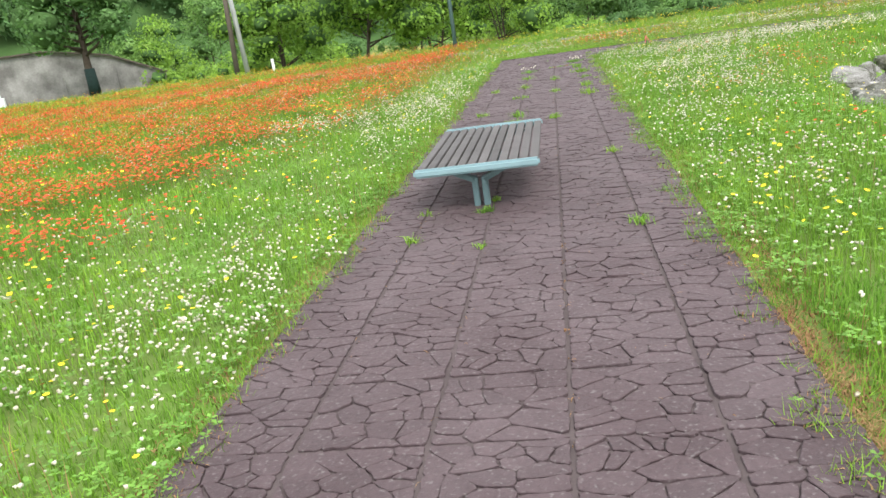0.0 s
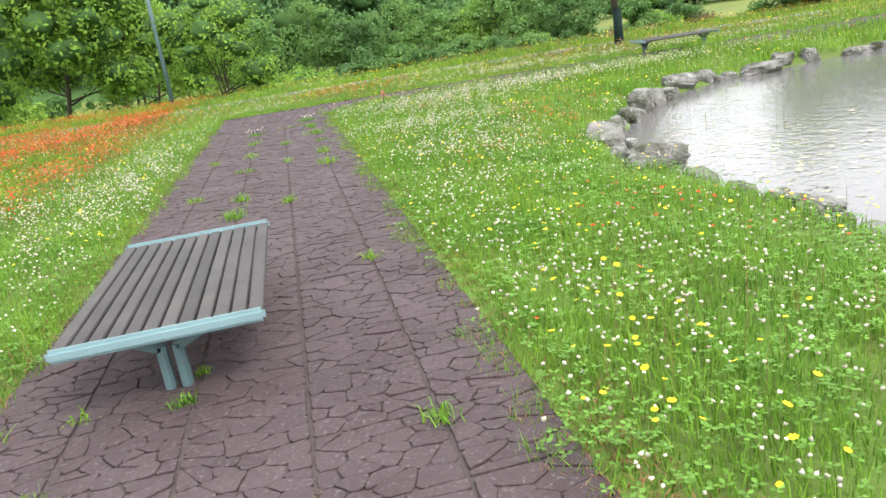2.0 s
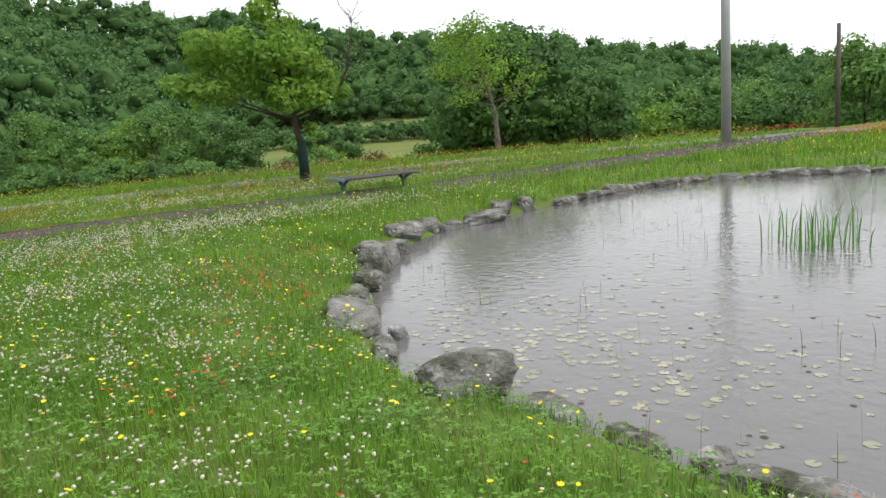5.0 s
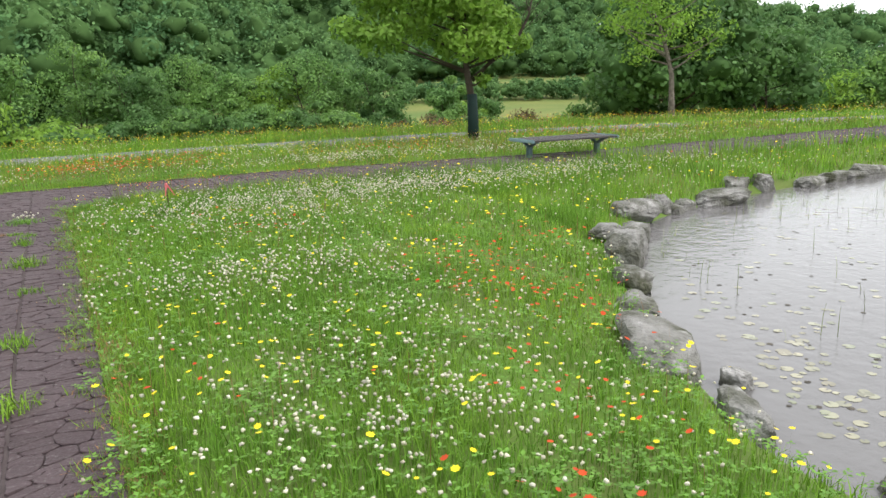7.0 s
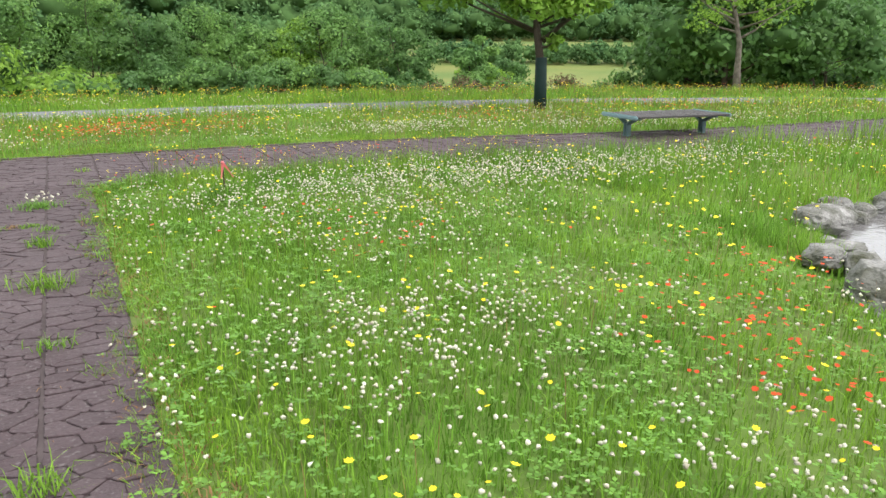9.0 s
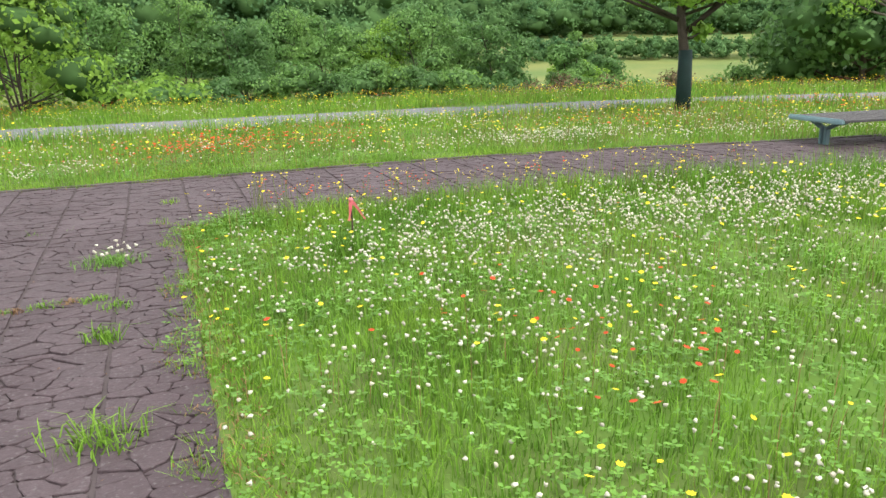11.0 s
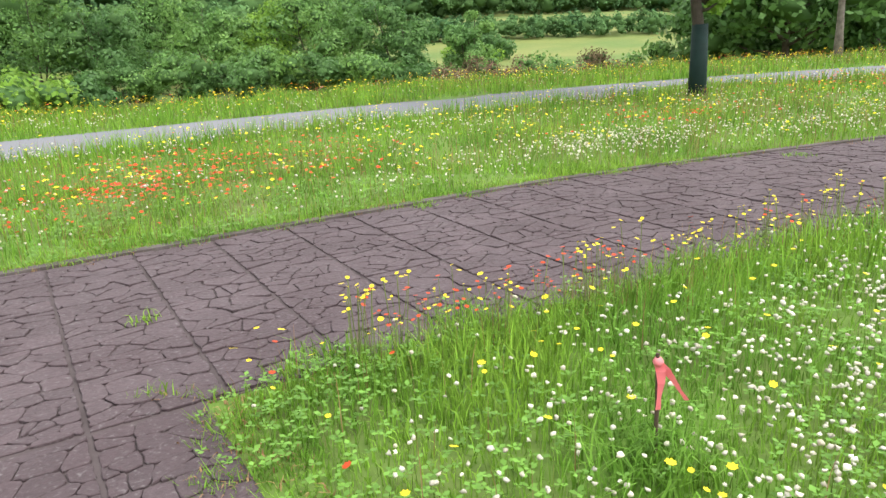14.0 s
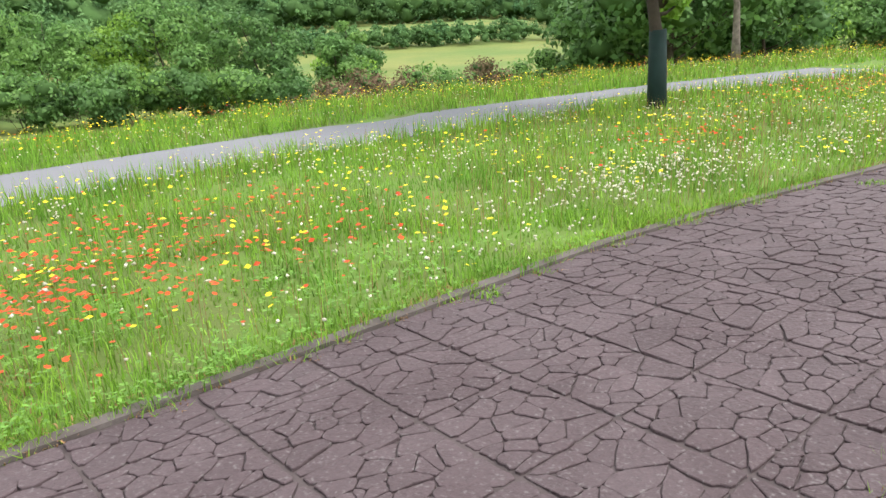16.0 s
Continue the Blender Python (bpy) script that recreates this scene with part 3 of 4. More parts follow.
# ---- wooded hills ----
def woods(name, count, r0, r1, az0, az1, size, leaves, seed, label, leaf, spread=0.42):
    """Broadleaf trees standing close, each an uneven crown of four clumps."""
    r = np.random.default_rng(seed)
    az = r.uniform(az0, az1, count)
    d = np.sqrt(r.uniform(r0 ** 2, r1 ** 2, count))
    x, y = d * np.sin(np.radians(az)), d * np.cos(np.radians(az))
    z = full_z(x, y)
    keep = (z > -1.6) | (d > 120)
    x, y, z = x[keep], y[keep], z[keep]
    n = len(x)
    s = size * r.uniform(0.65, 1.3, n)
    cen, rad = [], []
    for k, (lo, hi, big) in enumerate(((0.9, 1.25, 0.62), (0.55, 0.95, 0.6), (0.35, 0.8, 0.58), (1.25, 1.6, 0.42))):
        off = spread if k < 3 else 0.2
        cen.append(np.stack([x + r.normal(size=n) * s * off, y + r.normal(size=n) * s * off, z + s * r.uniform(lo, hi, n)], -1))
        rad.append(s * big * r.uniform(0.8, 1.2, n))
    cen, rad = np.concatenate(cen), np.concatenate(rad)
    # sprays of leaves, many on each clump
    k = np.repeat(np.arange(len(rad)), 14)
    d = r.normal(size=(len(k), 3)) + np.array([0, 0, 0.35])
    d /= np.linalg.norm(d, axis=1)[:, None]
    spray = cen[k] + d * (rad[k] * r.uniform(0.65, 1.0, len(k)))[:, None]
    v, f = leaf_cloud(spray, rad[k] * r.uniform(0.18, 0.40, len(k)), leaves * n, leaf, seed, 0.8, 0.28)
    f = np.concatenate([f[:, [0, 1, 2]], f[:, [0, 2, 3]]])
    # inner masses in the darker green: painted shade behind the sprays
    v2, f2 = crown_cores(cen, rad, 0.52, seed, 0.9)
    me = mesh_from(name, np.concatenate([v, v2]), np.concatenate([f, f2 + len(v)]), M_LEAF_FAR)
    me.materials.append(M_FLOOR_CROWN_SHADE)
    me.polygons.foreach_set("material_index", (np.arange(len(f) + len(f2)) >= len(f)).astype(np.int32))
    return tagged(link_mesh(name, me), label, "woods", kind="stuff")


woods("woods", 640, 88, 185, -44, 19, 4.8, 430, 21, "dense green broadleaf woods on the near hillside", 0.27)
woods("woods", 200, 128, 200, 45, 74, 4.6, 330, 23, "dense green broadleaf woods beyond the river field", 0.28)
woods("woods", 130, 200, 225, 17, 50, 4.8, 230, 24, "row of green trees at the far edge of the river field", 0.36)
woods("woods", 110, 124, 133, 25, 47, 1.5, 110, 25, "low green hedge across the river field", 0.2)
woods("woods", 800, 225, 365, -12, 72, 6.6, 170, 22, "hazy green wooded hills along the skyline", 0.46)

def spires(count, seed):
    """Dark pointed conifers that break the skyline."""
    q = np.random.default_rng(seed)
    az, d = q.uniform(5, 66, count), q.uniform(290, 345, count)
    sets = []
    for a, r_ in zip(az, d):
        x, y = r_ * math.sin(radians(a)), r_ * math.cos(radians(a))
        z = float(full_z(x, y))
        hgt = q.uniform(9, 14)
        cs = [(x, y, z + hgt * u) for u in np.linspace(0.25, 1, 9)]
        rs = [2.6 * (1.05 - u) for u in np.linspace(0.25, 1, 9)]
        sets.append(leaf_cloud(cs, rs, 110, 0.55, int(q.integers(1e6))))
    v = np.concatenate([a for a, _ in sets])
    return tagged(link_mesh("conifers", mesh_from("conifers", v, np.arange(len(v)).reshape(-1, 4), M_LEAF_FAR)), "dark pointed conifers along the far skyline", "woods", kind="stuff")


spires(70, 55)

# ---- poles ----
def pole(name, x, y, z, h, r0, r1, mat, label):
    v, f = tube([(0, 0, -0.1), (0, 0, h * 0.5), (0, 0, h)], [r0, (r0 + r1) / 2, r1], 14)
    ob = tagged(link_mesh(name, mesh_from(name, v, f, mat, True)), label, "pole")
    ob.location = (x, y, z)
    return ob


pole("lamp_mast", 28.5, 17.0, -0.1, 11, 0.19, 0.15, M_POLE, "tall pale grey steel mast in the meadow beyond the pond")
pole("street_lamp_post", -3.8, 29.7, -0.05, 7.5, 0.10, 0.07, M_TEAL_DARK, "dark teal painted steel lamp post in the meadow")
pole("street_lamp_post", 38.2, 17.4, -0.1, 4.85, 0.11, 0.09, M_WOODPOLE, "short dark post standing in the orange meadow")


# ---- rocks round the pond ----
def rock(x, y, z, sx, sy, sz, rz, seed, label="grey weathered boulder with mossy flanks at the water's edge", tilt=(0, 0)):
    """A blocky, split boulder; sx, sy, sz are its half sizes."""
    bm = bmesh.new()
    bmesh.ops.create_icosphere(bm, subdivisions=4, radius=1.0)
    r = random.Random(seed)
    off = Vector((r.uniform(-50, 50), r.uniform(-50, 50), r.uniform(-50, 50)))
    cuts = [(Vector((r.gauss(0, 1), r.gauss(0, 1), r.gauss(0.3, 0.6))).normalized(), r.uniform(0.72, 1.0)) for _ in range(13)]
    for v in bm.verts:
        p = v.co.copy()
        # towards a box with worn corners
        p /= (abs(p.x) ** 7 + abs(p.y) ** 7 + abs(p.z) ** 7) ** (1 / 7)
        p *= 0.80
        for n, h in cuts:
            k = p.dot(n) - h
            if k > 0:
                p -= n * k * 0.95
        ledge = 0.05 * math.floor(2.2 * noise.noise(p * 1.1 + off) + 0.5)
        p *= 1.0 + ledge + 0.05 * noise.noise(p * 1.6 + off) + 0.06 * noise.noise(p * 4 + off) + 0.07 * abs(noise.noise(p * 8 + off)) + 0.03 * noise.noise(p * 22 + off)
        v.co = Vector((p.x * sx, p.y * sy, p.z * sz))
    me = bpy.data.meshes.new("pond_rock")
    bm.to_mesh(me)
    bm.free()
    me.materials.append(M_ROCK)
    ob = tagged(new("pond_rock", me), label, "rock", "boulders round the pond")
    ob.matrix_world = pose(x, y, z, tilt[0] + r.uniform(-4, 4), tilt[1] + r.uniform(-4, 4), rz)
    return ob


rock(4.97, 4.14, -0.17, 0.42, 0.27, 0.24, 4, 1, "big pale-streaked boulder between grass and water", tilt=(0, 10))
rock(5.10, 3.35, -0.35, 0.24, 0.42, 0.14, -14, 2, "low flat boulder half sunk in the shore")
rock(5.36, 6.42, -0.25, 0.34, 0.60, 0.20, -30, 3, "large pale grey slab-like boulder between grass and water", tilt=(0, 13))
rock(5.16, 5.50, -0.33, 0.13, 0.42, 0.15, -32, 4, "narrow grey stone lying along the shore")
rock(5.55, 5.90, -0.32, 0.10, 0.13, 0.12, 10, 5, "small mossy stone wedged beside the large slab")
rock(5.86, 7.25, -0.27, 0.22, 0.36, 0.20, -32, 6)
rock(6.50, 8.05, -0.27, 0.26, 0.34, 0.20, -38, 7)
rock(7.12, 8.85, -0.16, 0.26, 0.30, 0.27, -40, 8, "upright dark grey boulder with mossy flank")
rock(7.58, 9.25, -0.22, 0.20, 0.28, 0.24, -50, 9, "upright dark grey boulder with mossy flank")
rock(7.52, 9.62, -0.10, 0.34, 0.20, 0.10, 30, 10, "flat pale stone half sunk in the grass")
rock(8.25, 9.95, -0.27, 0.22, 0.30, 0.18, -40, 11)
rock(8.95, 10.75, -0.17, 0.44, 0.28, 0.20, 4, 12, "big flat-topped grey boulder on the shore")
rock(9.75, 11.15, -0.22, 0.28, 0.22, 0.20, 20, 13)
rock(10.35, 11.25, -0.30, 0.30, 0.18, 0.13, 12, 14)
rock(11.15, 11.25, -0.26, 0.58, 0.30, 0.17, -12, 15, "wide flat mossy boulder on the shore")
rock(12.05, 11.75, -0.20, 0.36, 0.24, 0.22, 10, 16, "rough grey boulder with a pale top")
rock(12.80, 11.80, -0.23, 0.28, 0.24, 0.22, 25, 17)
rock(5.22, 1.75, -0.33, 0.17, 0.50, 0.13, 6, 18, "long flat boulder lying along the shore")
rock(5.25, 2.75, -0.36, 0.15, 0.30, 0.10, -8, 19)
rock(5.15, 0.75, -0.36, 0.15, 0.34, 0.11, -10, 20)
rock(5.30, -0.40, -0.33, 0.20, 0.42, 0.14, 14, 21, "pale flat boulder lying along the shore")
for i, (x, y, s, h) in enumerate([(6.15, 7.65, 0.15, 0.14), (6.85, 8.45, 0.15, 0.14), (7.9, 9.6, 0.16, 0.15), (8.5, 10.3, 0.16, 0.14), (9.4, 11.05, 0.16, 0.13), (10.0, 11.05, 0.15, 0.12), (5.2, 4.5, 0.13, 0.1), (5.3, 2.25, 0.12, 0.08), (5.15, 1.2, 0.14, 0.08), (5.2, 0.15, 0.15, 0.09)]):
    rock(x, y, -0.33, s, s * 1.3, h, 40 * i, 60 + i, "small dark grey stone wedged between the shore boulders")
rr = random.Random(9)
# flat stones along the far shore, one after the other
far_shore = [p for p in SHORE if (p[1] > 11.4 and p[0] > 13.0) or p[0] > 18.4]
run = 0.0
prev = far_shore[0]
for i, p in enumerate(far_shore[1:]):
    run += float(np.hypot(*(p - prev)))
    d = p - prev
    prev = p
    if run > 0.62 and p[1] > -2:
        run = 0.0
        s = rr.uniform(0.40, 0.66)
        rock(float(p[0]), float(p[1]), -0.31, s, s * rr.uniform(0.4, 0.6), s * rr.uniform(0.22, 0.40), math.degrees(math.atan2(d[1], d[0])) + rr.uniform(-10, 10), 100 + i, "flat dark mossy edging stone on the far shore")
rock(12.15, 3.35, -0.12, 0.34, 0.62, 0.36, 29, 30, "dark boulder standing in the pond among iris leaves")


# ---- paving stones ----
def clip(poly, n, h):
    """The part of a polygon on the side n.p <= h."""
    out = []
    for i in range(len(poly)):
        a, b = poly[i - 1], poly[i]
        da, db = a @ n - h, b @ n - h
        if (da <= 0) != (db <= 0):
            out.append(a + (b - a) * (da / (da - db)))
        if db <= 0:
            out.append(b)
    return out


def shrink(poly, d):
    """The polygon with every side moved inwards by d."""
    c = sum(poly) / len(poly)
    res = list(poly)
    for i in range(len(poly)):
        a, b = poly[i - 1], poly[i]
        e = b - a
        ln = np.hypot(*e)
        if ln < 1e-6:
            continue
        n = np.array([e[1], -e[0]]) / ln
        if n @ (c - a) > 0:
            n = -n
        res = clip(res, n, a @ n - d)
        if len(res) < 3:
            return []
    return res


def slab_stones(x0, x1, y0, y1, r, bend=None):
    """Irregular flat stones that fill one slab."""
    w, h = x1 - x0, y1 - y0
    n = max(3, int(round(w * h / 0.0155 * r.uniform(0.85, 1.15))))
    st = 1.38
    y0, y1, h = y0 * st, y1 * st, h * st
    seeds = []
    while len(seeds) < n:
        best = max((np.array([x0 + w * r.random(), y0 + h * r.random()]) for _ in range(2)), key=lambda p: min([np.hypot(*(p - q)) for q in seeds] or [1]))
        seeds.append(best)
    out = []
    for i, s in enumerate(seeds):
        poly = [np.array(p) for p in ((x0, y0), (x1, y0), (x1, y1), (x0, y1))]
        for j, q in enumerate(seeds):
            if i != j:
                d = q - s
                poly = clip(poly, d, d @ (s + q) / 2)
        poly = [np.array([p[0], p[1] / st]) for p in poly]
        hi = shrink(poly, r.uniform(0.0014, 0.0036)) if len(poly) > 2 else []
        if len(hi) >= 3:
            cut = []
            for i2 in range(len(hi)):
                a, b = hi[i2 - 1], hi[i2]
                e = b - a
                ln = np.hypot(*e)
                if ln > 0.03:
                    bow = np.array([-e[1], e[0]]) / ln * r.uniform(-0.007, 0.007) * min(1.0, ln / 0.1)
                    cut += [a + e * 0.14, a + e * 0.5 + bow, a + e * 0.86]
                else:
                    cut.append((a + b) / 2)
            if len(cut) < 3:
                continue
            lo = [p + np.array([r.uniform(-1, 1), r.uniform(-1, 1)]) * 0.0025 for p in cut]
            c = sum(lo) / len(lo)
            out.append((lo, [c + (p - c) * (1 - 0.004 / max(0.02, float(np.hypot(*(p - c))))) for p in lo]))
    return out


def stone_mesh(lo, hi, z0, z1, tilt):
    """Upright sides, a narrow worn rim and a flat top."""
    n = len(lo)
    c = sum(hi) / n
    def top(p, z):
        return (p[0], p[1], z + tilt[0] * (p[0] - c[0]) + tilt[1] * (p[1] - c[1]))
    v = [(*p, z0) for p in lo] + [top(p, z1 - 0.003) for p in lo] + [top(p, z1) for p in hi]
    f = [tuple(range(2 * n, 3 * n))]
    for k in (0, n):
        f += [(k + i, k + (i + 1) % n, k + n + (i + 1) % n, k + n + i) for i in range(n)]
    return v, f


r = random.Random(77)
COLS = [-1.04, -0.50, 0.10, 0.70, 1.30, 1.79]
rest_main, rest_cross, singles = [], [], 0
for row in range(-10, 26):
    y0 = row * 0.6 - 0.35
    for c in range(5):
        x0, x1 = COLS[c], COLS[c + 1]
        y1 = min(y0 + 0.6, 15.18)
        if y1 - y0 < 0.2:
            continue
        for lo, hi in slab_stones(x0 + 0.008, x1 - 0.008, y0 + 0.003, y1 - 0.003, r):
            v, f = stone_mesh(lo, hi, -0.004, 0.016 + r.uniform(-0.004, 0.004), (r.uniform(-0.04, 0.04), r.uniform(-0.04, 0.04)))
            if -3.5 < y0 < -1.8 and singles < 300:
                cx, cy = sum(lo) / len(lo)
                me = mesh_from("paving_stone", [(a - cx, b - cy, z) for a, b, z in v], f, M_STONE)
                ob = link_mesh("paving_stone", me, path_main)
                ob.location = (cx, cy, 0)
                singles += 1
            else:
                rest_main.append((v, f))
for col in range(-1, 58):
    x0 = -1.04 if col < 0 else -0.5 + col * 0.6
    x1 = -0.5 + (col + 1) * 0.6
    for y0, y1 in ((15.21, 15.75), (15.75, 16.35), (16.35, 16.95), (16.95, 17.55), (17.55, 17.93)):
        for lo, hi in slab_stones(x0 + 0.008, x1 - 0.008, y0 + 0.003, y1 - 0.003, r):
            v, f = stone_mesh(lo, hi, -0.004, 0.016 + r.uniform(-0.004, 0.004), (r.uniform(-0.04, 0.04), r.uniform(-0.04, 0.04)))
            if 1.2 < x0 < 3.6 and y0 < 17 and singles < 620:
                cx, cy = sum(lo) / len(lo)
                ob = link_mesh("paving_stone", mesh_from("paving_stone", [(a - cx, b - cy, z) for a, b, z in v], f, M_STONE), path_cross)
                ob.location = (cx, cy, 0)
                singles += 1
                continue
            rest_cross.append(([(a, b + float(cross_bend(a)), z) for a, b, z in v], f))
for root, pieces in ((path_main, rest_main), (path_cross, rest_cross)):
    v, f = join_parts(pieces)
    tagged(link_mesh("paving_stones", mesh_from("paving_stones", v, f, M_STONE), root, "dark purple-brown irregular paving stones with worn edges"), kind="stuff")


# ---- meadow ----
def wavy(x, y, seed, size):
    """Smooth patchy noise from 0 to 1."""
    q = np.random.default_rng(seed)
    s = 0
    for k in range(7):
        a, ph, sc = q.uniform(0, 6.28), q.uniform(0, 6.28), q.uniform(0.6, 1.7) / size
        s = s + np.sin((x * np.cos(a) + y * np.sin(a)) * sc * 6.28 + ph)
    return np.clip(0.5 + s / 5.0, 0, 1)


def patch(x, y, cx, cy, rx, ry):
    return np.exp(-((x - cx) / rx) ** 2 - ((y - cy) / ry) ** 2)


def on_meadow(x, y, margin=0.0):
    ragged = margin - 0.055 + 0.04 * np.sin(y * 1.9 + 0.4) * (y < 14.5) + 0.05 * np.sin(y * 5.1) + 0.05 * np.sin(y * 13.7 + 1) + 0.05 * np.sin(x * 7.3) + 0.04 * np.sin(x * 17 + y * 23)
    main = (x > PX0 - ragged) & (x < PX1 + ragged) & (y < 15.4)
    cb = cross_bend(x)
    cross = (x > -1.04 - ragged) & (y > 15.22 + cb - ragged) & (y < 17.99 + cb + ragged)
    rd = road_bend(x)
    lane = (y > 23.95 + rd - ragged) & (y < 26.4 + rd + ragged)
    bare = (patch(x, y, 1.82, -3.5, 0.13, 1.1) > 0.45) & (margin > -0.035)
    return ~(main | cross | lane | bare) & (y < bank(x) + 2.5)


def reach(x, y):
    """Distance from the line walked."""
    t = np.clip(y, -6.5, 14.5)
    return np.hypot(x - 1.4, y - t)


def scatter(density, most, x0, x1, y0, y1, seed, margin=0.0, shore=0.2):
    q = np.random.default_rng(seed)
    n = int((x1 - x0) * (y1 - y0) * most)
    x, y = q.uniform(x0, x1, n), q.uniform(y0, y1, n)
    keep = q.random(n) * most < density(x, y)
    x, y = x[keep], y[keep]
    keep = on_meadow(x, y, margin)
    x, y = x[keep], y[keep]
    keep = pond_distance(x, y) > shore
    return x[keep], y[keep], q


def blades(x, y, z, h, w, q, bend=0.5, joints=True):
    """Curved grass blades as bands of triangles."""
    n = len(x)
    a, b = q.uniform(0, 6.283, n), q.uniform(0, 6.283, n)
    base = np.stack([x, y, z - 0.01], -1)
    side = np.stack([np.cos(a), np.sin(a), np.zeros(n)], -1) * (w / 2)[:, None]
    lean = np.stack([np.cos(b), np.sin(b), np.zeros(n)], -1) * (h * bend * q.uniform(0.1, 1, n))[:, None]
    up = np.zeros((n, 3))
    up[:, 2] = h
    if not joints:
        v = np.stack([base - side, base + side, base + lean + up], 1).reshape(-1, 3)
        return v, np.arange(n * 3).reshape(-1, 3)
    mid, tip = base + lean * 0.3 + up * 0.6, base + lean + up * (1 - 0.25 * bend)
    v = np.stack([base - side, base + side, mid - side * 0.75, mid + side * 0.75, tip], 1).reshape(-1, 3)
    f = (np.array([[0, 1, 3], [0, 3, 2], [2, 3, 4]])[None] + (np.arange(n) * 5)[:, None, None]).reshape(-1, 3)
    return v, f


def merged(sets):
    vs, fs, o = [], [], 0
    for v, f in sets:
        vs.append(v), fs.append(f + o)
        o += len(v)
    return np.concatenate(vs), np.concatenate(fs)


def stuff(name, sets, mat, label, category):
    v, f = merged(sets)
    return tagged(link_mesh(name, mesh_from(name, v, f, mat)), label, category, kind="stuff")


def ground_at(x, y):
    return ground_z(x, y)


# grass close to the path, long in some patches
x, y, q = scatter(lambda x, y: np.where(reach(x, y) < 6.5, np.minimum(1850, 3900 / np.maximum(reach(x, y), 0.5) ** 1.15), 0), 1850, -5.2, 8.0, -5.0, 21.0, 1)
d = reach(x, y)
h = (0.068 + 0.085 * wavy(x, y, 3, 1.8) + 0.19 * patch(x, y, 6.0, 14.8, 3.5, 0.4)) * q.uniform(0.5, 1.5, len(x)) * np.where(y > 17, 0.75, 1.0) * np.where(y < 15.2, 0.25 + 0.75 * step(-0.06, 0.32, np.maximum(x - PX1, PX0 - x)), 1.0)
stuff("meadow_grass", [blades(x, y, ground_at(x, y), h, q.uniform(0.004, 0.009, len(x)) * np.maximum(1, d / 3.2), q, 0.7)], M_GRASS, "lush uncut green grass beside the path", "grass")
# grass further off
x, y, q = scatter(lambda x, y: np.where(reach(x, y) >= 6.0, 7500 / np.maximum(reach(x, y), 1) ** 1.4, 0), 600, -34, 36, -5, 36, 2)
d = reach(x, y)
h = (0.13 + 0.15 * wavy(x, y, 4, 3.0) + 0.24 * patch(x, y, 13.5, 14.15, 5.5, 0.4) + 0.2 * patch(x, y, -9, 22.8, 8, 0.8)) * q.uniform(0.5, 1.4, len(x)) * np.where((y > 17) & (y < 24.5), 0.62, 1.0)
verge = 23.95 + road_bend(x) - y
h = h + 0.18 * step(1.5, 0.3, verge) * (verge > 0) * q.uniform(0.4, 1.2, len(x))
stuff("meadow_grass", [blades(x, y, ground_at(x, y), h, q.uniform(0.006, 0.011, len(x)) * np.maximum(1, d / 5), q, 0.5, False)], M_GRASS, "tall meadow grass away from the path", "grass")
# short cushions along the path's edges
def edge_density(x, y):
    e = np.minimum(np.minimum(np.abs(x - PX1), np.abs(x - PX0)), np.minimum(np.abs(y - 17.95 - cross_bend(x)), np.abs(y - 15.2 - cross_bend(x))))
    return 900 * (e < 0.22) * (y < 19)
x, y, q = scatter(edge_density, 900, -1.5, 10, -5, 19, 5, margin=-0.06)
stuff("edge_grass", [blades(x, y, 0 * x, q.uniform(0.02, 0.07, len(x)), q.uniform(0.005, 0.010, len(x)), q, 1.4)], M_DRY, "dry straw-coloured grass lying along the path's edge", "grass")

q = np.random.default_rng(15)
n = 2200
x, y = 1.77 + np.abs(q.normal(size=n)) * 0.06, q.normal(size=n) * 0.75 - 3.5
stuff("fallen_needles", [blades(x, y, 0 * x + 0.012, q.uniform(0.01, 0.035, n), q.uniform(0.003, 0.006, n), q, 4.5)], M_DRY, "rusty dry needles and straw on the path's edge", "litter")
# low green cushions right at the paving
def cushion_density(x, y):
    e = np.minimum(np.minimum(np.abs(x - PX1), np.abs(x - PX0)), np.minimum(np.abs(y - 17.95 - cross_bend(x)), np.abs(y - 15.2 - cross_bend(x))))
    return 2600 * (e < 0.30) * (y < 19) * (0.3 + 0.7 * wavy(x, y, 71, 0.5))
x, y, q = scatter(cushion_density, 2600, -1.5, 9, -5, 19, 16, margin=-0.045)
stuff("edge_cushions", [blades(x, y, 0 * x, q.uniform(0.03, 0.10, len(x)), q.uniform(0.005, 0.010, len(x)), q, 1.2, False)], M_GRASS, "short green grass cushions creeping over the path's edge", "grass")
# thin seed stalks above the grass
x, y, q = scatter(lambda x, y: 14 * wavy(x, y, 72, 2.5) * (reach(x, y) < 12) + 48 * (y > 17.5) * wavy(x, y, 73, 3) + 22 * (x > 9) + 150 * patch(x, y - cross_bend(x), 5.2, 15.0, 2.4, 0.22), 170, -10, 26, -5, 30, 17)
stuff("seed_stalks", [blades(x, y, ground_at(x, y), q.uniform(0.2, 0.42, len(x)), np.full(len(x), 0.004), q, 0.2)], M_DRY, "thin brownish grass seed stalks above the meadow", "grass")
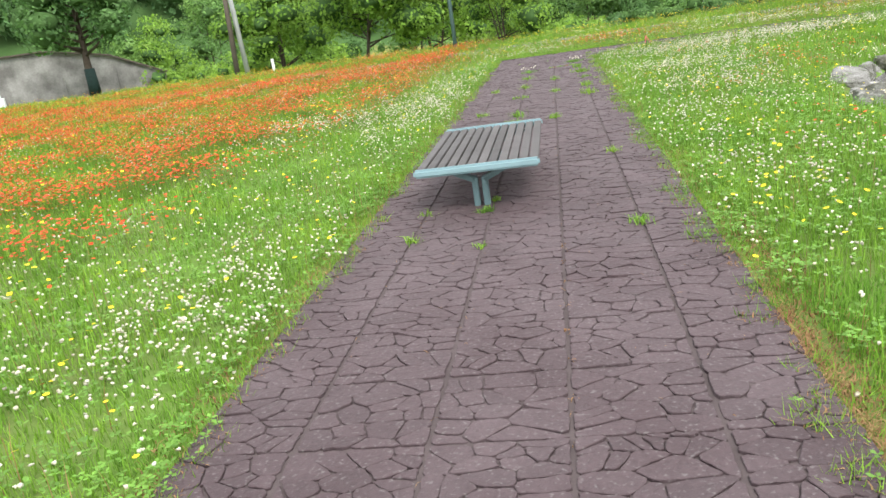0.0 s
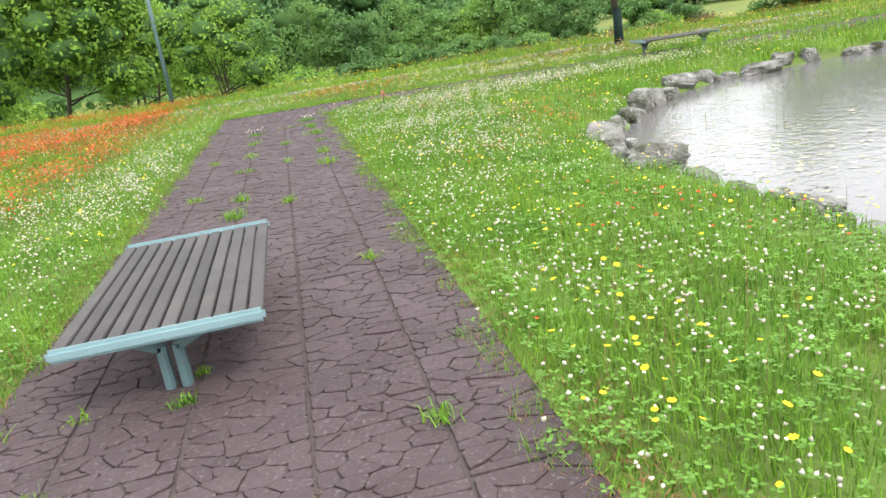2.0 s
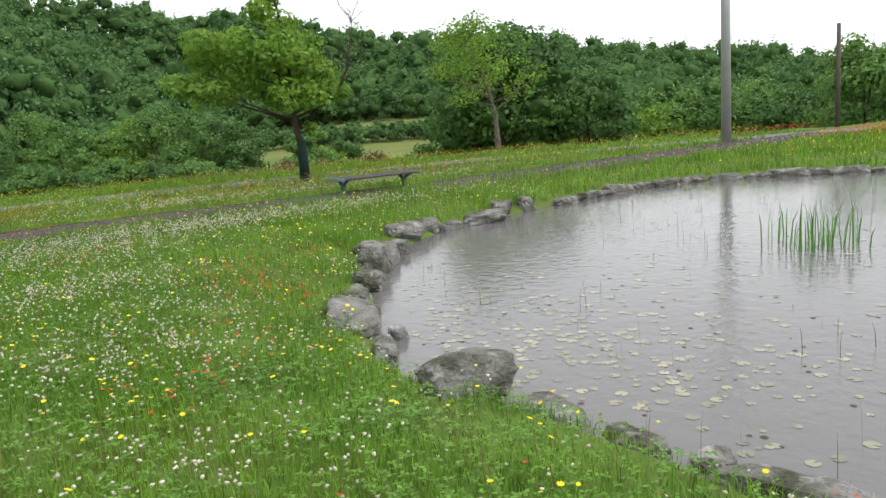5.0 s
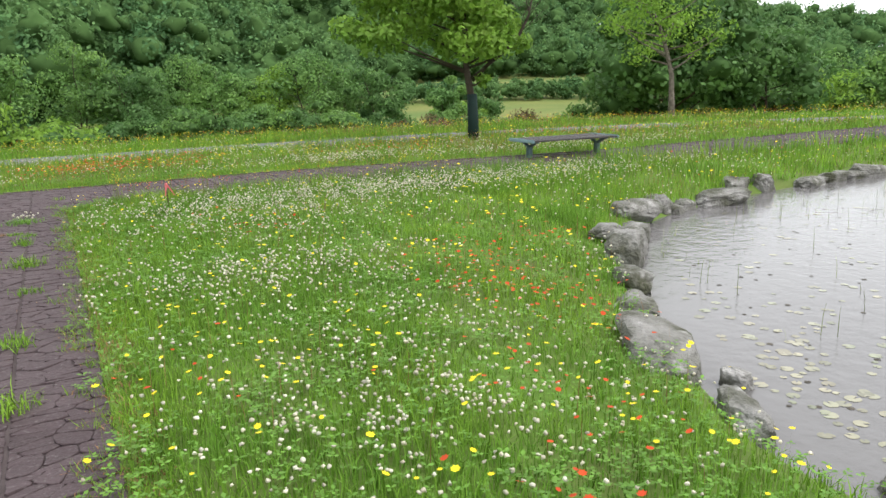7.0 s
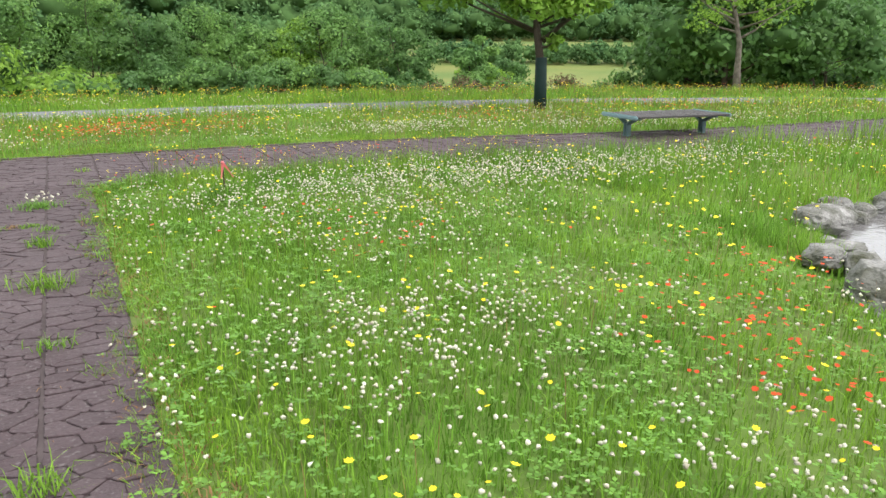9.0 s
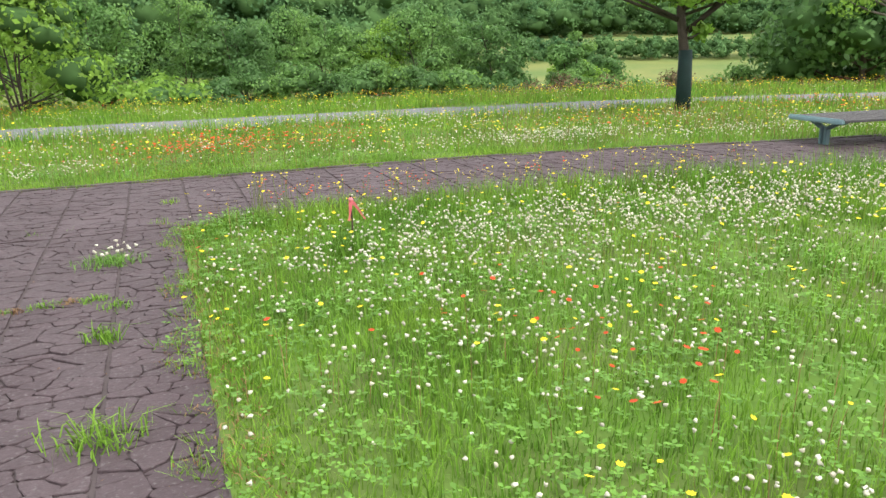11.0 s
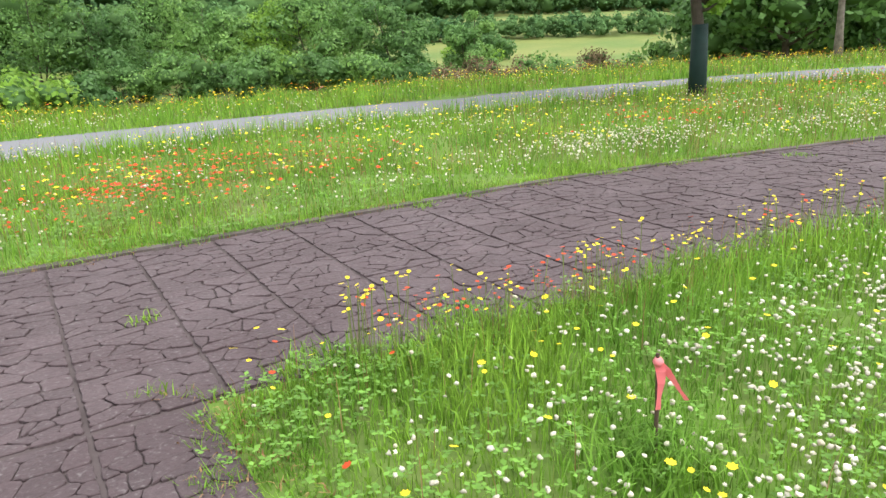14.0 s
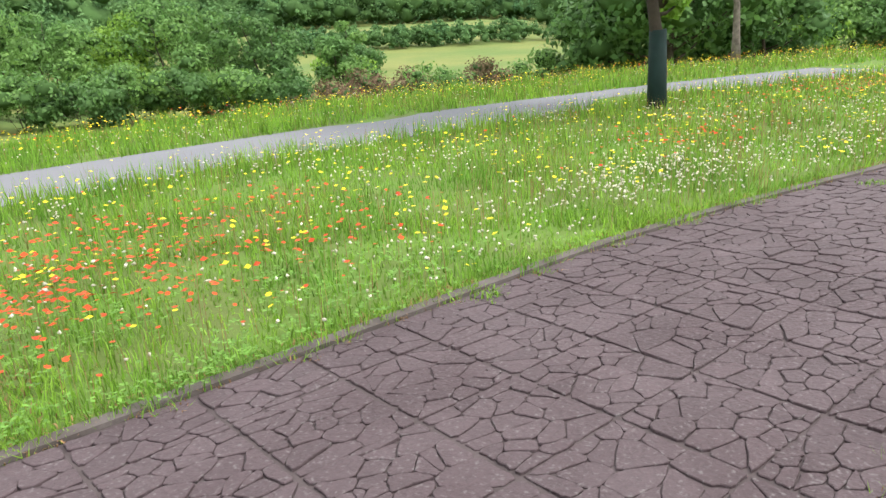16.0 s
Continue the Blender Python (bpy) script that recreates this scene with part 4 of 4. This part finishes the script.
# clover leaves: three leaflets each
x, y, q = scatter(lambda x, y: np.where(reach(x, y) < 5.5, 340 * (0.15 + 0.85 * wavy(x, y, 9, 1.3)) * np.minimum(1, 3 / reach(x, y)), 0), 560, -4.5, 7.0, -5, 19.5, 6)
n = len(x)
z = ground_at(x, y) + q.uniform(0.04, 0.14, n)
sets = []
a0 = q.uniform(0, 6.283, n)
for k in range(3):
    a = a0 + k * 2.094
    s = q.uniform(0.011, 0.022, n)
    c = np.stack([x, y, z], -1)
    o = np.stack([np.cos(a), np.sin(a), q.uniform(-0.1, 0.4, n)], -1) * s[:, None]
    t = np.stack([-np.sin(a), np.cos(a), 0 * a], -1) * (s * 0.6)[:, None]
    v = np.stack([c, c + o + t, c + o * 1.7, c + o - t], 1).reshape(-1, 3)
    f = (np.array([[0, 1, 2], [0, 2, 3]])[None] + (np.arange(n) * 4)[:, None, None]).reshape(-1, 3)
    sets.append((v, f))
stuff("clover_leaves", sets, M_CLOVER, "low clover leaves among the grass", "clover")


# flowers
def heads(x, y, z, size, q, kind, near):
    """Flower heads: 'ball' for clover, 'star' for hawkweed."""
    n = len(x)
    c = np.stack([x, y, z], -1)
    if kind == "ball":
        k = 6 if near else 4
        ring = np.array([(math.cos(i * 6.283 / k), math.sin(i * 6.283 / k)) for i in range(k)])
        lay = [np.array([[0, 0, -0.8]])] + [np.c_[ring * rr_, np.full(k, zz)] for rr_, zz in (((0.85, -0.35), (0.9, 0.35)) if near else ((1.0, 0.0),))] + [np.array([[0, 0, 0.85]])]
        base = np.concatenate(lay)
        f, rows = [], 2 if near else 1
        for i in range(k):
            j = (i + 1) % k
            f.append((0, 1 + j, 1 + i))
            for r_ in range(rows - 1):
                f += [(1 + r_ * k + i, 1 + r_ * k + j, 1 + (r_ + 1) * k + j), (1 + r_ * k + i, 1 + (r_ + 1) * k + j, 1 + (r_ + 1) * k + i)]
            f.append((1 + (rows - 1) * k + i, 1 + (rows - 1) * k + j, 1 + rows * k))
        v = c[:, None] + base[None] * (size * q.uniform(0.7, 1.2, n))[:, None, None]
        v = v + q.normal(size=v.shape) * size * 0.26
    else:
        k = 14 if near else 4
        base = np.array([(0, 0, 0.12)] + [((1.0 if i % 2 or not near else 0.72) * math.cos(i * 6.283 / k), (1.0 if i % 2 or not near else 0.72) * math.sin(i * 6.283 / k), 0.22 if i % 2 else 0.1) for i in range(k)])
        f = [(0, 1 + i, 1 + (i + 1) % k) for i in range(k)]
        ta, tb = q.uniform(0, 6.283, n), q.uniform(0, 0.5, n)
        nrm = np.stack([np.cos(ta) * np.sin(tb), np.sin(ta) * np.sin(tb), np.cos(tb)], -1)
        u = np.cross(nrm, [0.3, 0.9, 0.1])
        u /= np.linalg.norm(u, axis=1)[:, None]
        w = np.cross(nrm, u)
        s = (size * q.uniform(0.7, 1.25, n))[:, None, None]
        v = c[:, None] + s * (base[None, :, 0:1] * u[:, None] + base[None, :, 1:2] * w[:, None] + base[None, :, 2:3] * nrm[:, None])
    m = len(base)
    return v.reshape(-1, 3), (np.array(f)[None] + (np.arange(n) * m)[:, None, None]).reshape(-1, 3)


def flowers(name, density, most, box, seed, h0, h1, size, kind, mat, label, category, shore=0.25, margin=0.03):
    x, y, q = scatter(density, most, *box, seed, margin=margin, shore=shore)
    z = ground_at(x, y)
    h = q.uniform(h0, h1, len(x))
    d = reach(x, y)
    near = d < 4.5
    sets = [heads(x[k], y[k], (z + h)[k], size, q, kind, flag) if flag else heads(x[k], y[k], (z + h)[k], size * (1.35 if kind == "star" else 1.3), q, kind, flag) for k, flag in ((near, True), (~near, False)) if k.any()]
    stuff(name, sets, mat, label, category)
    k = d < 9
    return blades(x[k], y[k], z[k], h[k] + 0.005, np.full(k.sum(), 0.003), q, 0.02, False)


ALL = (-32, 36, -5, 35)
def white_density(x, y):
    w = 40 * wavy(x, y, 31, 3.5) ** 2 * (reach(x, y) < 14) + 8
    w = w + 420 * patch(x, y, 7.4, 13.4, 3.4, 0.8) + 170 * patch(x, y, 4.6, 13.5, 1.6, 1.0) + 340 * patch(x, y, 3.2, 9.0, 1.2, 0.6) + 340 * patch(x, y, 3.2, 5.8, 0.8, 0.55) + 130 * patch(x, y, 3.6, 7.2, 1.0, 0.8) + 300 * patch(x, y, 7.6, 18.8, 1.3, 0.55) + 120 * patch(x, y, -0.2, 18.4, 1.0, 0.35)
    w = w + 300 * patch(x, y, -1.7, -2.2, 0.7, 1.6) + 200 * patch(x, y, -1.6, 8, 0.7, 4.0) + 160 * patch(x, y, -3.3, 6.8, 1.4, 1.0) + 90 * patch(x, y, 2.3, 1.5, 0.4, 3.5) + 70 * patch(x, y, 3.0, -0.5, 1.2, 1.4) + 110 * patch(x, y, 13, 17.7, 4, 1.0)
    w = w + 170 * patch(x, y, 3.7, 11.4, 1.2, 0.9) + 120 * patch(x, y, 2.7, 12.7, 0.9, 0.9) + 90 * patch(x, y, 3.1, 3.6, 0.8, 0.5)
    return w * (0.25 + 1.55 * wavy(x, y, 32, 0.55) ** 2)


def red_edge(y):
    return np.minimum(-1.5, -3.0 + 0.08 * y)


def orange_density(x, y):
    left = 380 * step(0.4, -1.6, x - red_edge(y)) * np.clip(wavy(x, y, 41, 3.0) * 1.7 - 0.35, 0.03, 1) * step(-6, 4, y) * step(31, 25, y) * (x < 0) * (x > -26)
    w = left + 1.2 * wavy(x, y, 42, 2.0) ** 2
    w = w + 140 * patch(x, y, 4.8, 7.6, 0.5, 0.9) + 60 * patch(x, y, 6.2, 9.2, 0.5, 0.5) + 90 * patch(x, y, 3.0, 4.5, 0.35, 0.35) + 60 * patch(x, y, 3.8, 5.5, 0.35, 0.4) + 26 * patch(x, y, 3.5, 11.3, 0.8, 0.5) + 60 * patch(x, y, 3.7, 10.4, 0.4, 0.3) + 40 * patch(x, y, 3.6, 1.0, 0.7, 0.7) + 20 * patch(x, y, 2.1, 6.5, 0.3, 0.5)
    w = w + 210 * patch(x, y, 2.3, 19.3, 1.0, 0.7) + 110 * patch(x, y, 3.4, 20.6, 1.3, 0.5) + 50 * patch(x, y, 4.4, 19.4, 0.6, 0.6) + 60 * patch(x, y, 9.4, 19.5, 1.2, 0.5) + 50 * patch(x, y, -0.8, 19.6, 0.7, 0.4) + 50 * patch(x, y, 15, 20.2, 2.5, 0.8)
    w = w + 110 * step(27, 31, x) * step(6, 10, y) * (y < 19) + 10 * step(1.6, 2.6, y - 25.5 - road_bend(x)) * wavy(x, y, 43, 2)
    w = w + 9 * patch(x, y, 1.95, 13.5, 0.25, 2.5) + 30 * patch(x, y, 3.6, 15.05, 0.9, 0.2)
    return w


def yellow_density(x, y):
    w = 12 * (0.3 + wavy(x, y, 51, 2.2) ** 2) + 3 * step(18, 21, y)
    w = w + 5 * step(1.2, 2.4, y - 25.5 - road_bend(x)) + 7 * step(24, 28, y) * (x < 0) + 12 * patch(x, y, 4.0, 5.4, 1.2, 0.7) + 34 * patch(x, y, 4.2, 15.05, 1.9, 0.2)
    w = w * np.where(x < red_edge(y), 0.4, 1.0) + 4 * (x < red_edge(y)) * wavy(x, y, 52, 2) ** 2
    return w


stems = [
    flowers("white_clover_flowers", white_density, 480, ALL, 61, 0.10, 0.23, 0.0105, "ball", M_WHITE, "white clover flower heads scattered through the grass", "flowers"),
    flowers("orange_hawkweed_flowers", orange_density, 480, ALL, 62, 0.16, 0.36, 0.017, "star", M_ORANGE, "orange-red hawkweed flowers in drifts across the meadow", "flowers"),
    flowers("yellow_hawkweed_flowers", yellow_density, 60, ALL, 63, 0.16, 0.38, 0.017, "star", M_YELLOW, "yellow hawkweed flowers dotted over the meadow", "flowers"),
]
stuff("flower_stems", stems, M_STEM, "thin pale green flower stems", "stems")


# ---- weeds in the joints ----
def weed(x, y, spread, height, n, seed, white=0, dry=False):
    q = np.random.default_rng(seed)
    px, py = x + q.normal(size=n) * spread * 0.5, y + q.normal(size=n) * spread * 0.5
    root = new("weed_tuft")
    root.location = (x, y, 0.008)
    tagged(root, "fine dark green grass tuft round the marker stake" if n == 320 else "dry straw-coloured weed in a paving joint" if dry else ("clover clump with white heads growing from a paving joint" if white else "small green weed growing from a paving joint"), "weed", "weeds in the paving joints")
    v, f = blades(px - x, py - y, 0 * px + 0.008, height * q.uniform(0.4, 1.2, n), q.uniform(0.005, 0.011, n), q, 1.5)
    link_mesh("leaves", mesh_from("weed_leaves", v, f, M_DRY if dry else (M_CLOVER if white else M_GRASS)), root)
    for k in range(white):
        hx, hy, hz = q.normal() * spread * 0.7, q.normal() * spread * 0.7, height * q.uniform(0.9, 1.6)
        v, f = heads(np.array([hx]), np.array([hy]), np.array([hz]), 0.014, q, "ball", True)
        head = link_mesh("flower_head", mesh_from("flower_head", v, f, M_WHITE, True), root, "white clover flower head")
        v, f = blades(np.array([hx]), np.array([hy]), np.array([0.0]), np.array([hz]), np.array([0.003]), q, 0.0, False)
        link_mesh("stem", mesh_from("stem", v, f, M_STEM), root)
    return root


WEEDS = [(1.30, -1.05, 0.10, 0.10, 60), (0.10, -1.28, 0.04, 0.06, 25), (1.30, 1.75, 0.07, 0.10, 45), (0.69, 4.70, 0.09, 0.12, 60), (1.30, 7.1, 0.14, 0.16, 90), (1.31, 8.3, 0.12, 0.15, 60), (1.33, 9.9, 0.12, 0.10, 50), (1.31, 11.15, 0.16, 0.15, 130), (1.28, 12.4, 0.10, 0.14, 80), (0.05, -0.25, 0.07, 0.08, 60), (0.12, 0.1, 0.05, 0.07, 40), (-0.5, -1.0, 0.08, 0.09, 40), (-0.5, -0.2, 0.07, 0.07, 30), (0.08, 4.3, 0.12, 0.16, 90), (0.10, 5.3, 0.12, 0.14, 70), (0.10, 7.6, 0.14, 0.10, 60), (0.10, 9.2, 0.12, 0.12, 60), (-0.5, 5.8, 0.12, 0.10, 60), (-0.5, 9.0, 0.1, 0.1, 50), (0.70, 8.0, 0.1, 0.1, 40), (0.70, 10.2, 0.12, 0.12, 60), (0.10, 11.0, 0.16, 0.12, 80), (1.30, 13.0, 0.10, 0.06, 60), (1.75, 13.3, 0.12, 0.06, 70), (1.72, 16.4, 0.07, 0.08, 30), (4.4, 17.85, 0.14, 0.06, 80), (8.8, 17.2, 0.15, 0.06, 70)]
for i, w in enumerate(WEEDS):
    weed(*w, 300 + i)
weed(1.22, 14.15, 0.2, 0.09, 300, 340, white=16)
weed(0.10, 12.6, 0.16, 0.10, 140, 341, white=12)
for i in range(7):
    weed(0.62 + i * 0.10, 13.15 + 0.01 * i, 0.07, 0.05, 45, 350 + i, dry=i % 3 == 1)
for i in range(16):
    weed(1.93 + 0.03 * (i % 4), -4.6 + i * 0.23, 0.16, 0.04, 70, 370 + i, dry=True)
for i in range(8):
    weed(0.695 + 0.01 * (i % 3), -4.0 + i * 0.37, 0.05, 0.018, 10, 390 + i, dry=True)


q = np.random.default_rng(18)
n = 260
x, y = q.uniform(-0.9, 1.75, n), q.uniform(-4.6, 14, n)
snap = q.random(n) < 0.6
x = np.where(snap, np.array(COLS)[q.integers(1, 5, n)] + q.normal(size=n) * 0.03, x)
stuff("fallen_straw", [blades(x, y, 0 * x + 0.022, q.uniform(0.008, 0.018, n), q.uniform(0.003, 0.005, n), q, 9.0)], M_DRY, "scattered bits of dry straw on the paving", "litter")


# ---- tall hawkweeds at the crossing ----
def hawkweed(name, mat, seed, label):
    q = np.random.default_rng(seed)
    root = new(name)
    tagged(root, label, "flower", "tall hawkweeds at the crossing")
    v, f = tube([(0, 0, -0.03), (0.006, 0.004, 0.17), (0, 0, 0.345)], [0.0028, 0.0022, 0.0018], 4)
    link_mesh("stem", mesh_from("stem", v, f, M_STEM), root)
    for ox, oy, oz in ((0, 0, 0.35), (0.03, 0.012, 0.325)):
        v, f = heads(np.array([ox]), np.array([oy]), np.array([oz]), 0.0118, q, "star", True)
        link_mesh("flower_head", mesh_from("flower_head", v, f, mat), root)
    v, f = blades(q.normal(size=9) * 0.01, q.normal(size=9) * 0.01, np.zeros(9), q.uniform(0.05, 0.12, 9), q.uniform(0.006, 0.012, 9), q, 1.3)
    link_mesh("leaves", mesh_from("leaves", v, f, M_GRASS), root)
    return root


tall = random.Random(31)
kinds = [hawkweed("hawkweed", M_YELLOW, 1, "tall yellow hawkweed on a thin stem at the path's edge"), hawkweed("hawkweed", M_ORANGE, 2, "tall orange-red hawkweed on a thin stem at the path's edge")]
for i in range(170):
    u = tall.random() ** 1.4
    x = 2.45 + u * 5.6
    y = 15.12 + float(cross_bend(x)) - abs(tall.gauss(0, 0.16))
    pick = 1 if tall.random() < (0.6 if 2.5 < x < 4.4 else 0.2) else 0
    m = pose(x, y, 0, tall.uniform(-9, 9), tall.uniform(-9, 9), tall.uniform(0, 360)) @ Matrix.Scale(tall.uniform(0.75, 1.25), 4)
    if i < 2:
        kinds[i].matrix_world = m
    else:
        ob = copy_thing(kinds[pick], m)


weed(3.02, 13.66, 0.24, 0.27, 320, 399)
# ---- pink marker ----
flag_root = new("marker_stake")
flag_root.location = (3.06, 13.72, 0)
tagged(flag_root, "short dark stake with bright pink ribbon tied on in the grass", "marker")
v, f = tube([(0, 0, -0.05), (0.004, 0, 0.25), (0, 0.004, 0.46)], [0.009, 0.008, 0.007], 7)
link_mesh("stake", mesh_from("stake", v, f, M_STAKE), flag_root)


def ribbon(pts, width):
    bm = bmesh.new()
    prev = None
    for i, p in enumerate(pts):
        p = Vector(p)
        s = Vector((0.8, -0.55, 0.1)).normalized() * width * (0.7 + 0.3 * math.sin(i * 1.3 + 0.5))
        a, b = bm.verts.new(p - s), bm.verts.new(p + s)
        if prev:
            bm.faces.new((prev[0], prev[1], b, a))
        prev = (a, b)
    bmesh.ops.solidify(bm, geom=bm.faces[:], thickness=0.0015)
    return bm


part("ribbon_tail", ribbon([(0, 0, 0.43), (-0.005, -0.02, 0.40), (-0.012, -0.03, 0.36), (-0.020, -0.03, 0.31), (-0.028, -0.035, 0.265)], 0.018), M_PINK, flag_root)
part("ribbon_tail", ribbon([(0, 0, 0.43), (0.02, -0.02, 0.40), (0.045, -0.03, 0.36), (0.075, -0.04, 0.31), (0.10, -0.05, 0.27)], 0.016), M_PINK, flag_root)
v, f = tube([(0, 0, 0.415), (0, 0, 0.43), (0, 0, 0.445)], [0.014, 0.020, 0.013], 8)
link_mesh("knot", mesh_from("knot", v, f, M_PINK, True), flag_root)


# ---- pond plants ----
q = np.random.default_rng(90)
def pads(n, box, size, seed):
    q = np.random.default_rng(seed)
    sets = []
    for _ in range(n):
        x, y = q.uniform(box[0], box[1]), q.uniform(box[2], box[3])
        near = math.exp(-((x - 6.4) / 1.5) ** 2 - ((y - 4.6) / 2.4) ** 2) if n > 1000 else 1.0
        if q.random() > near or pond_distance(np.array([x]), np.array([y]))[0] > -0.3:
            continue
        s, a0 = size * q.uniform(0.5, 1.2), q.uniform(0, 6.283)
        ring = [(x + s * math.cos(a0 + 0.25 + i * 5.8 / 11) * (1 + 0.05 * math.sin(i * 2.1)), y + s * math.sin(a0 + 0.25 + i * 5.8 / 11), WATER_Z + 0.002 + 0.002 * q.random()) for i in range(12)]
        v = np.array([(x, y, WATER_Z + 0.003)] + ring)
        sets.append((v, np.array([(0, 1 + i, 2 + i) for i in range(11)])))
    return sets


stuff("lily_pads", pads(2300, (5.2, 10, -0.5, 9.0), 0.046, 91) + pads(300, (8, 20, 0, 11), 0.05, 92), M_PAD, "small floating green and yellowed lily pads", "water plants")
stuff("sunken_leaves", pads(620, (5.4, 19, -2.5, 11.5), 0.022, 94), M_LITTER, "small brown dead leaves afloat on the pond", "litter")
x, y = q.uniform(5.4, 18, 620), q.uniform(-1.5, 11, 620)
k = (pond_distance(x, y) < -0.25) & (wavy(x, y, 93, 3.0) > 0.45)
x, y = x[k], y[k]
stuff("pond_reeds", [blades(x, y, 0 * x + WATER_Z - 0.05, q.uniform(0.12, 0.48, len(x)), np.full(len(x), 0.007), q, 0.25)], M_STEM, "thin sparse reed stems standing in the water", "reeds")
for cx, cy, sx, sy, n, lab in ((12.7, 1.9, 1.0, 1.2, 650, "dense clump of tall green iris leaves in the pond"), (11.9, 4.9, 0.5, 0.7, 60, "thin clump of green iris leaves in the pond"), (14.3, 1.0, 1.7, 1.6, 700, "wide clump of tall green iris leaves in the pond")):
    x, y = cx + q.normal(size=n) * sx * 0.5, cy + q.normal(size=n) * sy * 0.5
    v, f = blades(x, y, 0 * x + WATER_Z - 0.05, q.uniform(0.35, 0.85, n), q.uniform(0.015, 0.028, n), q, 0.35)
    tagged(link_mesh("iris_clump", mesh_from("iris_clump", v, f, M_IRIS)), lab, "water plants", kind="stuff")


# ---- beyond the bank ----
def boxes(name, mat, items, parent=None, label=""):
    bm = bmesh.new()
    for it in items:
        add_box(bm, *it)
    return part(name, bm, mat, parent, label)


shed = new("concrete_shed")
tagged(shed, "long low stained concrete shed with sloping roof behind the meadow", "shed")
bm = bmesh.new()
L0, L1, TH = -5.5, 6.5, 5.0
prof = [(L0, 3.1), (-1.6, 3.15), (2.6, 2.3), (L1, 0.45)]
front = [bm.verts.new((a, 0, b)) for a, b in prof] + [bm.verts.new((L1, 0, -3)), bm.verts.new((L0, 0, -3))]
face = bm.faces.new(front)
ext = bmesh.ops.extrude_face_region(bm, geom=[face])
bmesh.ops.translate(bm, vec=(0, TH, 0), verts=[g for g in ext["geom"] if isinstance(g, bmesh.types.BMVert)])
bmesh.ops.recalc_face_normals(bm, faces=bm.faces[:])
part("wall", bm, M_CONC, shed)
for (a, b), (c, d) in zip(prof, prof[1:]):
    ang = math.degrees(math.atan2(d - b, c - a))
    bm = add_box(bmesh.new(), 0, TH / 2, 0.06, math.hypot(c - a, d - b) + 0.05, TH + 0.5, 0.12, 0.02, m=pose((a + c) / 2, 0, (b + d) / 2, 0, -ang, 0))
    part("roof", bm, M_WOODPOLE, shed, "dark roof slab")
for k in range(5):
    boxes("wall_rib", M_CONC, [(-4.6 + k * 1.9, -0.06, -0.6, 0.16, 0.12, 3.6, 0.01)], shed)
shed.matrix_world = pose(-34.0, 45.8, 0.0, 0, 0, 40)

for k, (x, y, lean, mat, lab) in enumerate([(-17.6, 36.4, 3, M_WOODPOLE, "dark weathered wooden utility pole"), (-17.1, 36.9, -1.5, M_POLE, "pale grey concrete utility pole")]):
    p = pole("utility_pole", x, y, -0.8, 9.5, 0.16, 0.11, mat, lab)
    p.rotation_euler = (0, radians(lean), 0)

fence_posts = [(-16.3, 37.4, 0.55, 0.14), (-15.6, 37.2, 1.6, 0.07)]
for x, y, h, w in fence_posts:
    bm = add_box(bmesh.new(), 0, 0, h / 2, w * 2, w * 2, h, 0.02)
    ob = part("marker_post", bm, M_PALE, None)
    tagged(ob, "short white marker post at the meadow edge", "post", "white marker posts")
    ob.location = (x, y, float(full_z(x, y)) - 0.05)

van = new("parked_van")
tagged(van, "white parked van half hidden behind the meadow edge", "van")
bm = add_box(bmesh.new(), 0, 0, 1.15, 4.3, 1.7, 1.5, 0.18)
part("body", bm, M_PALE, van)
for s in (-1, 1):
    boxes("side_window", M_GLASS, [(0.9, s * 0.856, 1.5, 1.2, 0.012, 0.45, 0.004)], van)
    boxes("side_window", M_GLASS, [(-0.8, s * 0.856, 1.5, 1.4, 0.012, 0.45, 0.004)], van)
    for x in (-1.35, 1.35):
        bm = bmesh.new()
        bmesh.ops.create_cone(bm, cap_ends=True, segments=18, radius1=0.33, radius2=0.33, depth=0.2, matrix=pose(x, s * 0.78, 0.33, 90))
        part("wheel", bm, M_RUBBER, van)
vx, vy = -36.2, 37.2
van.matrix_world = pose(vx, vy, float(full_z(vx, vy)) - 0.6, 0, 0, 35)

bm = bmesh.new()
for i in range(12):
    add_box(bm, i * 0.8, 0, 0.3, 0.78, 0.5, 0.75, 0.03)
rev = part("river_wall", bm, M_WOODPOLE, None)
tagged(rev, "low dark block wall along the river bank", "wall")
rx_, ry_ = -2.6, 46.5
rev.matrix_world = pose(rx_, ry_, -2.2, 0, 0, -6)
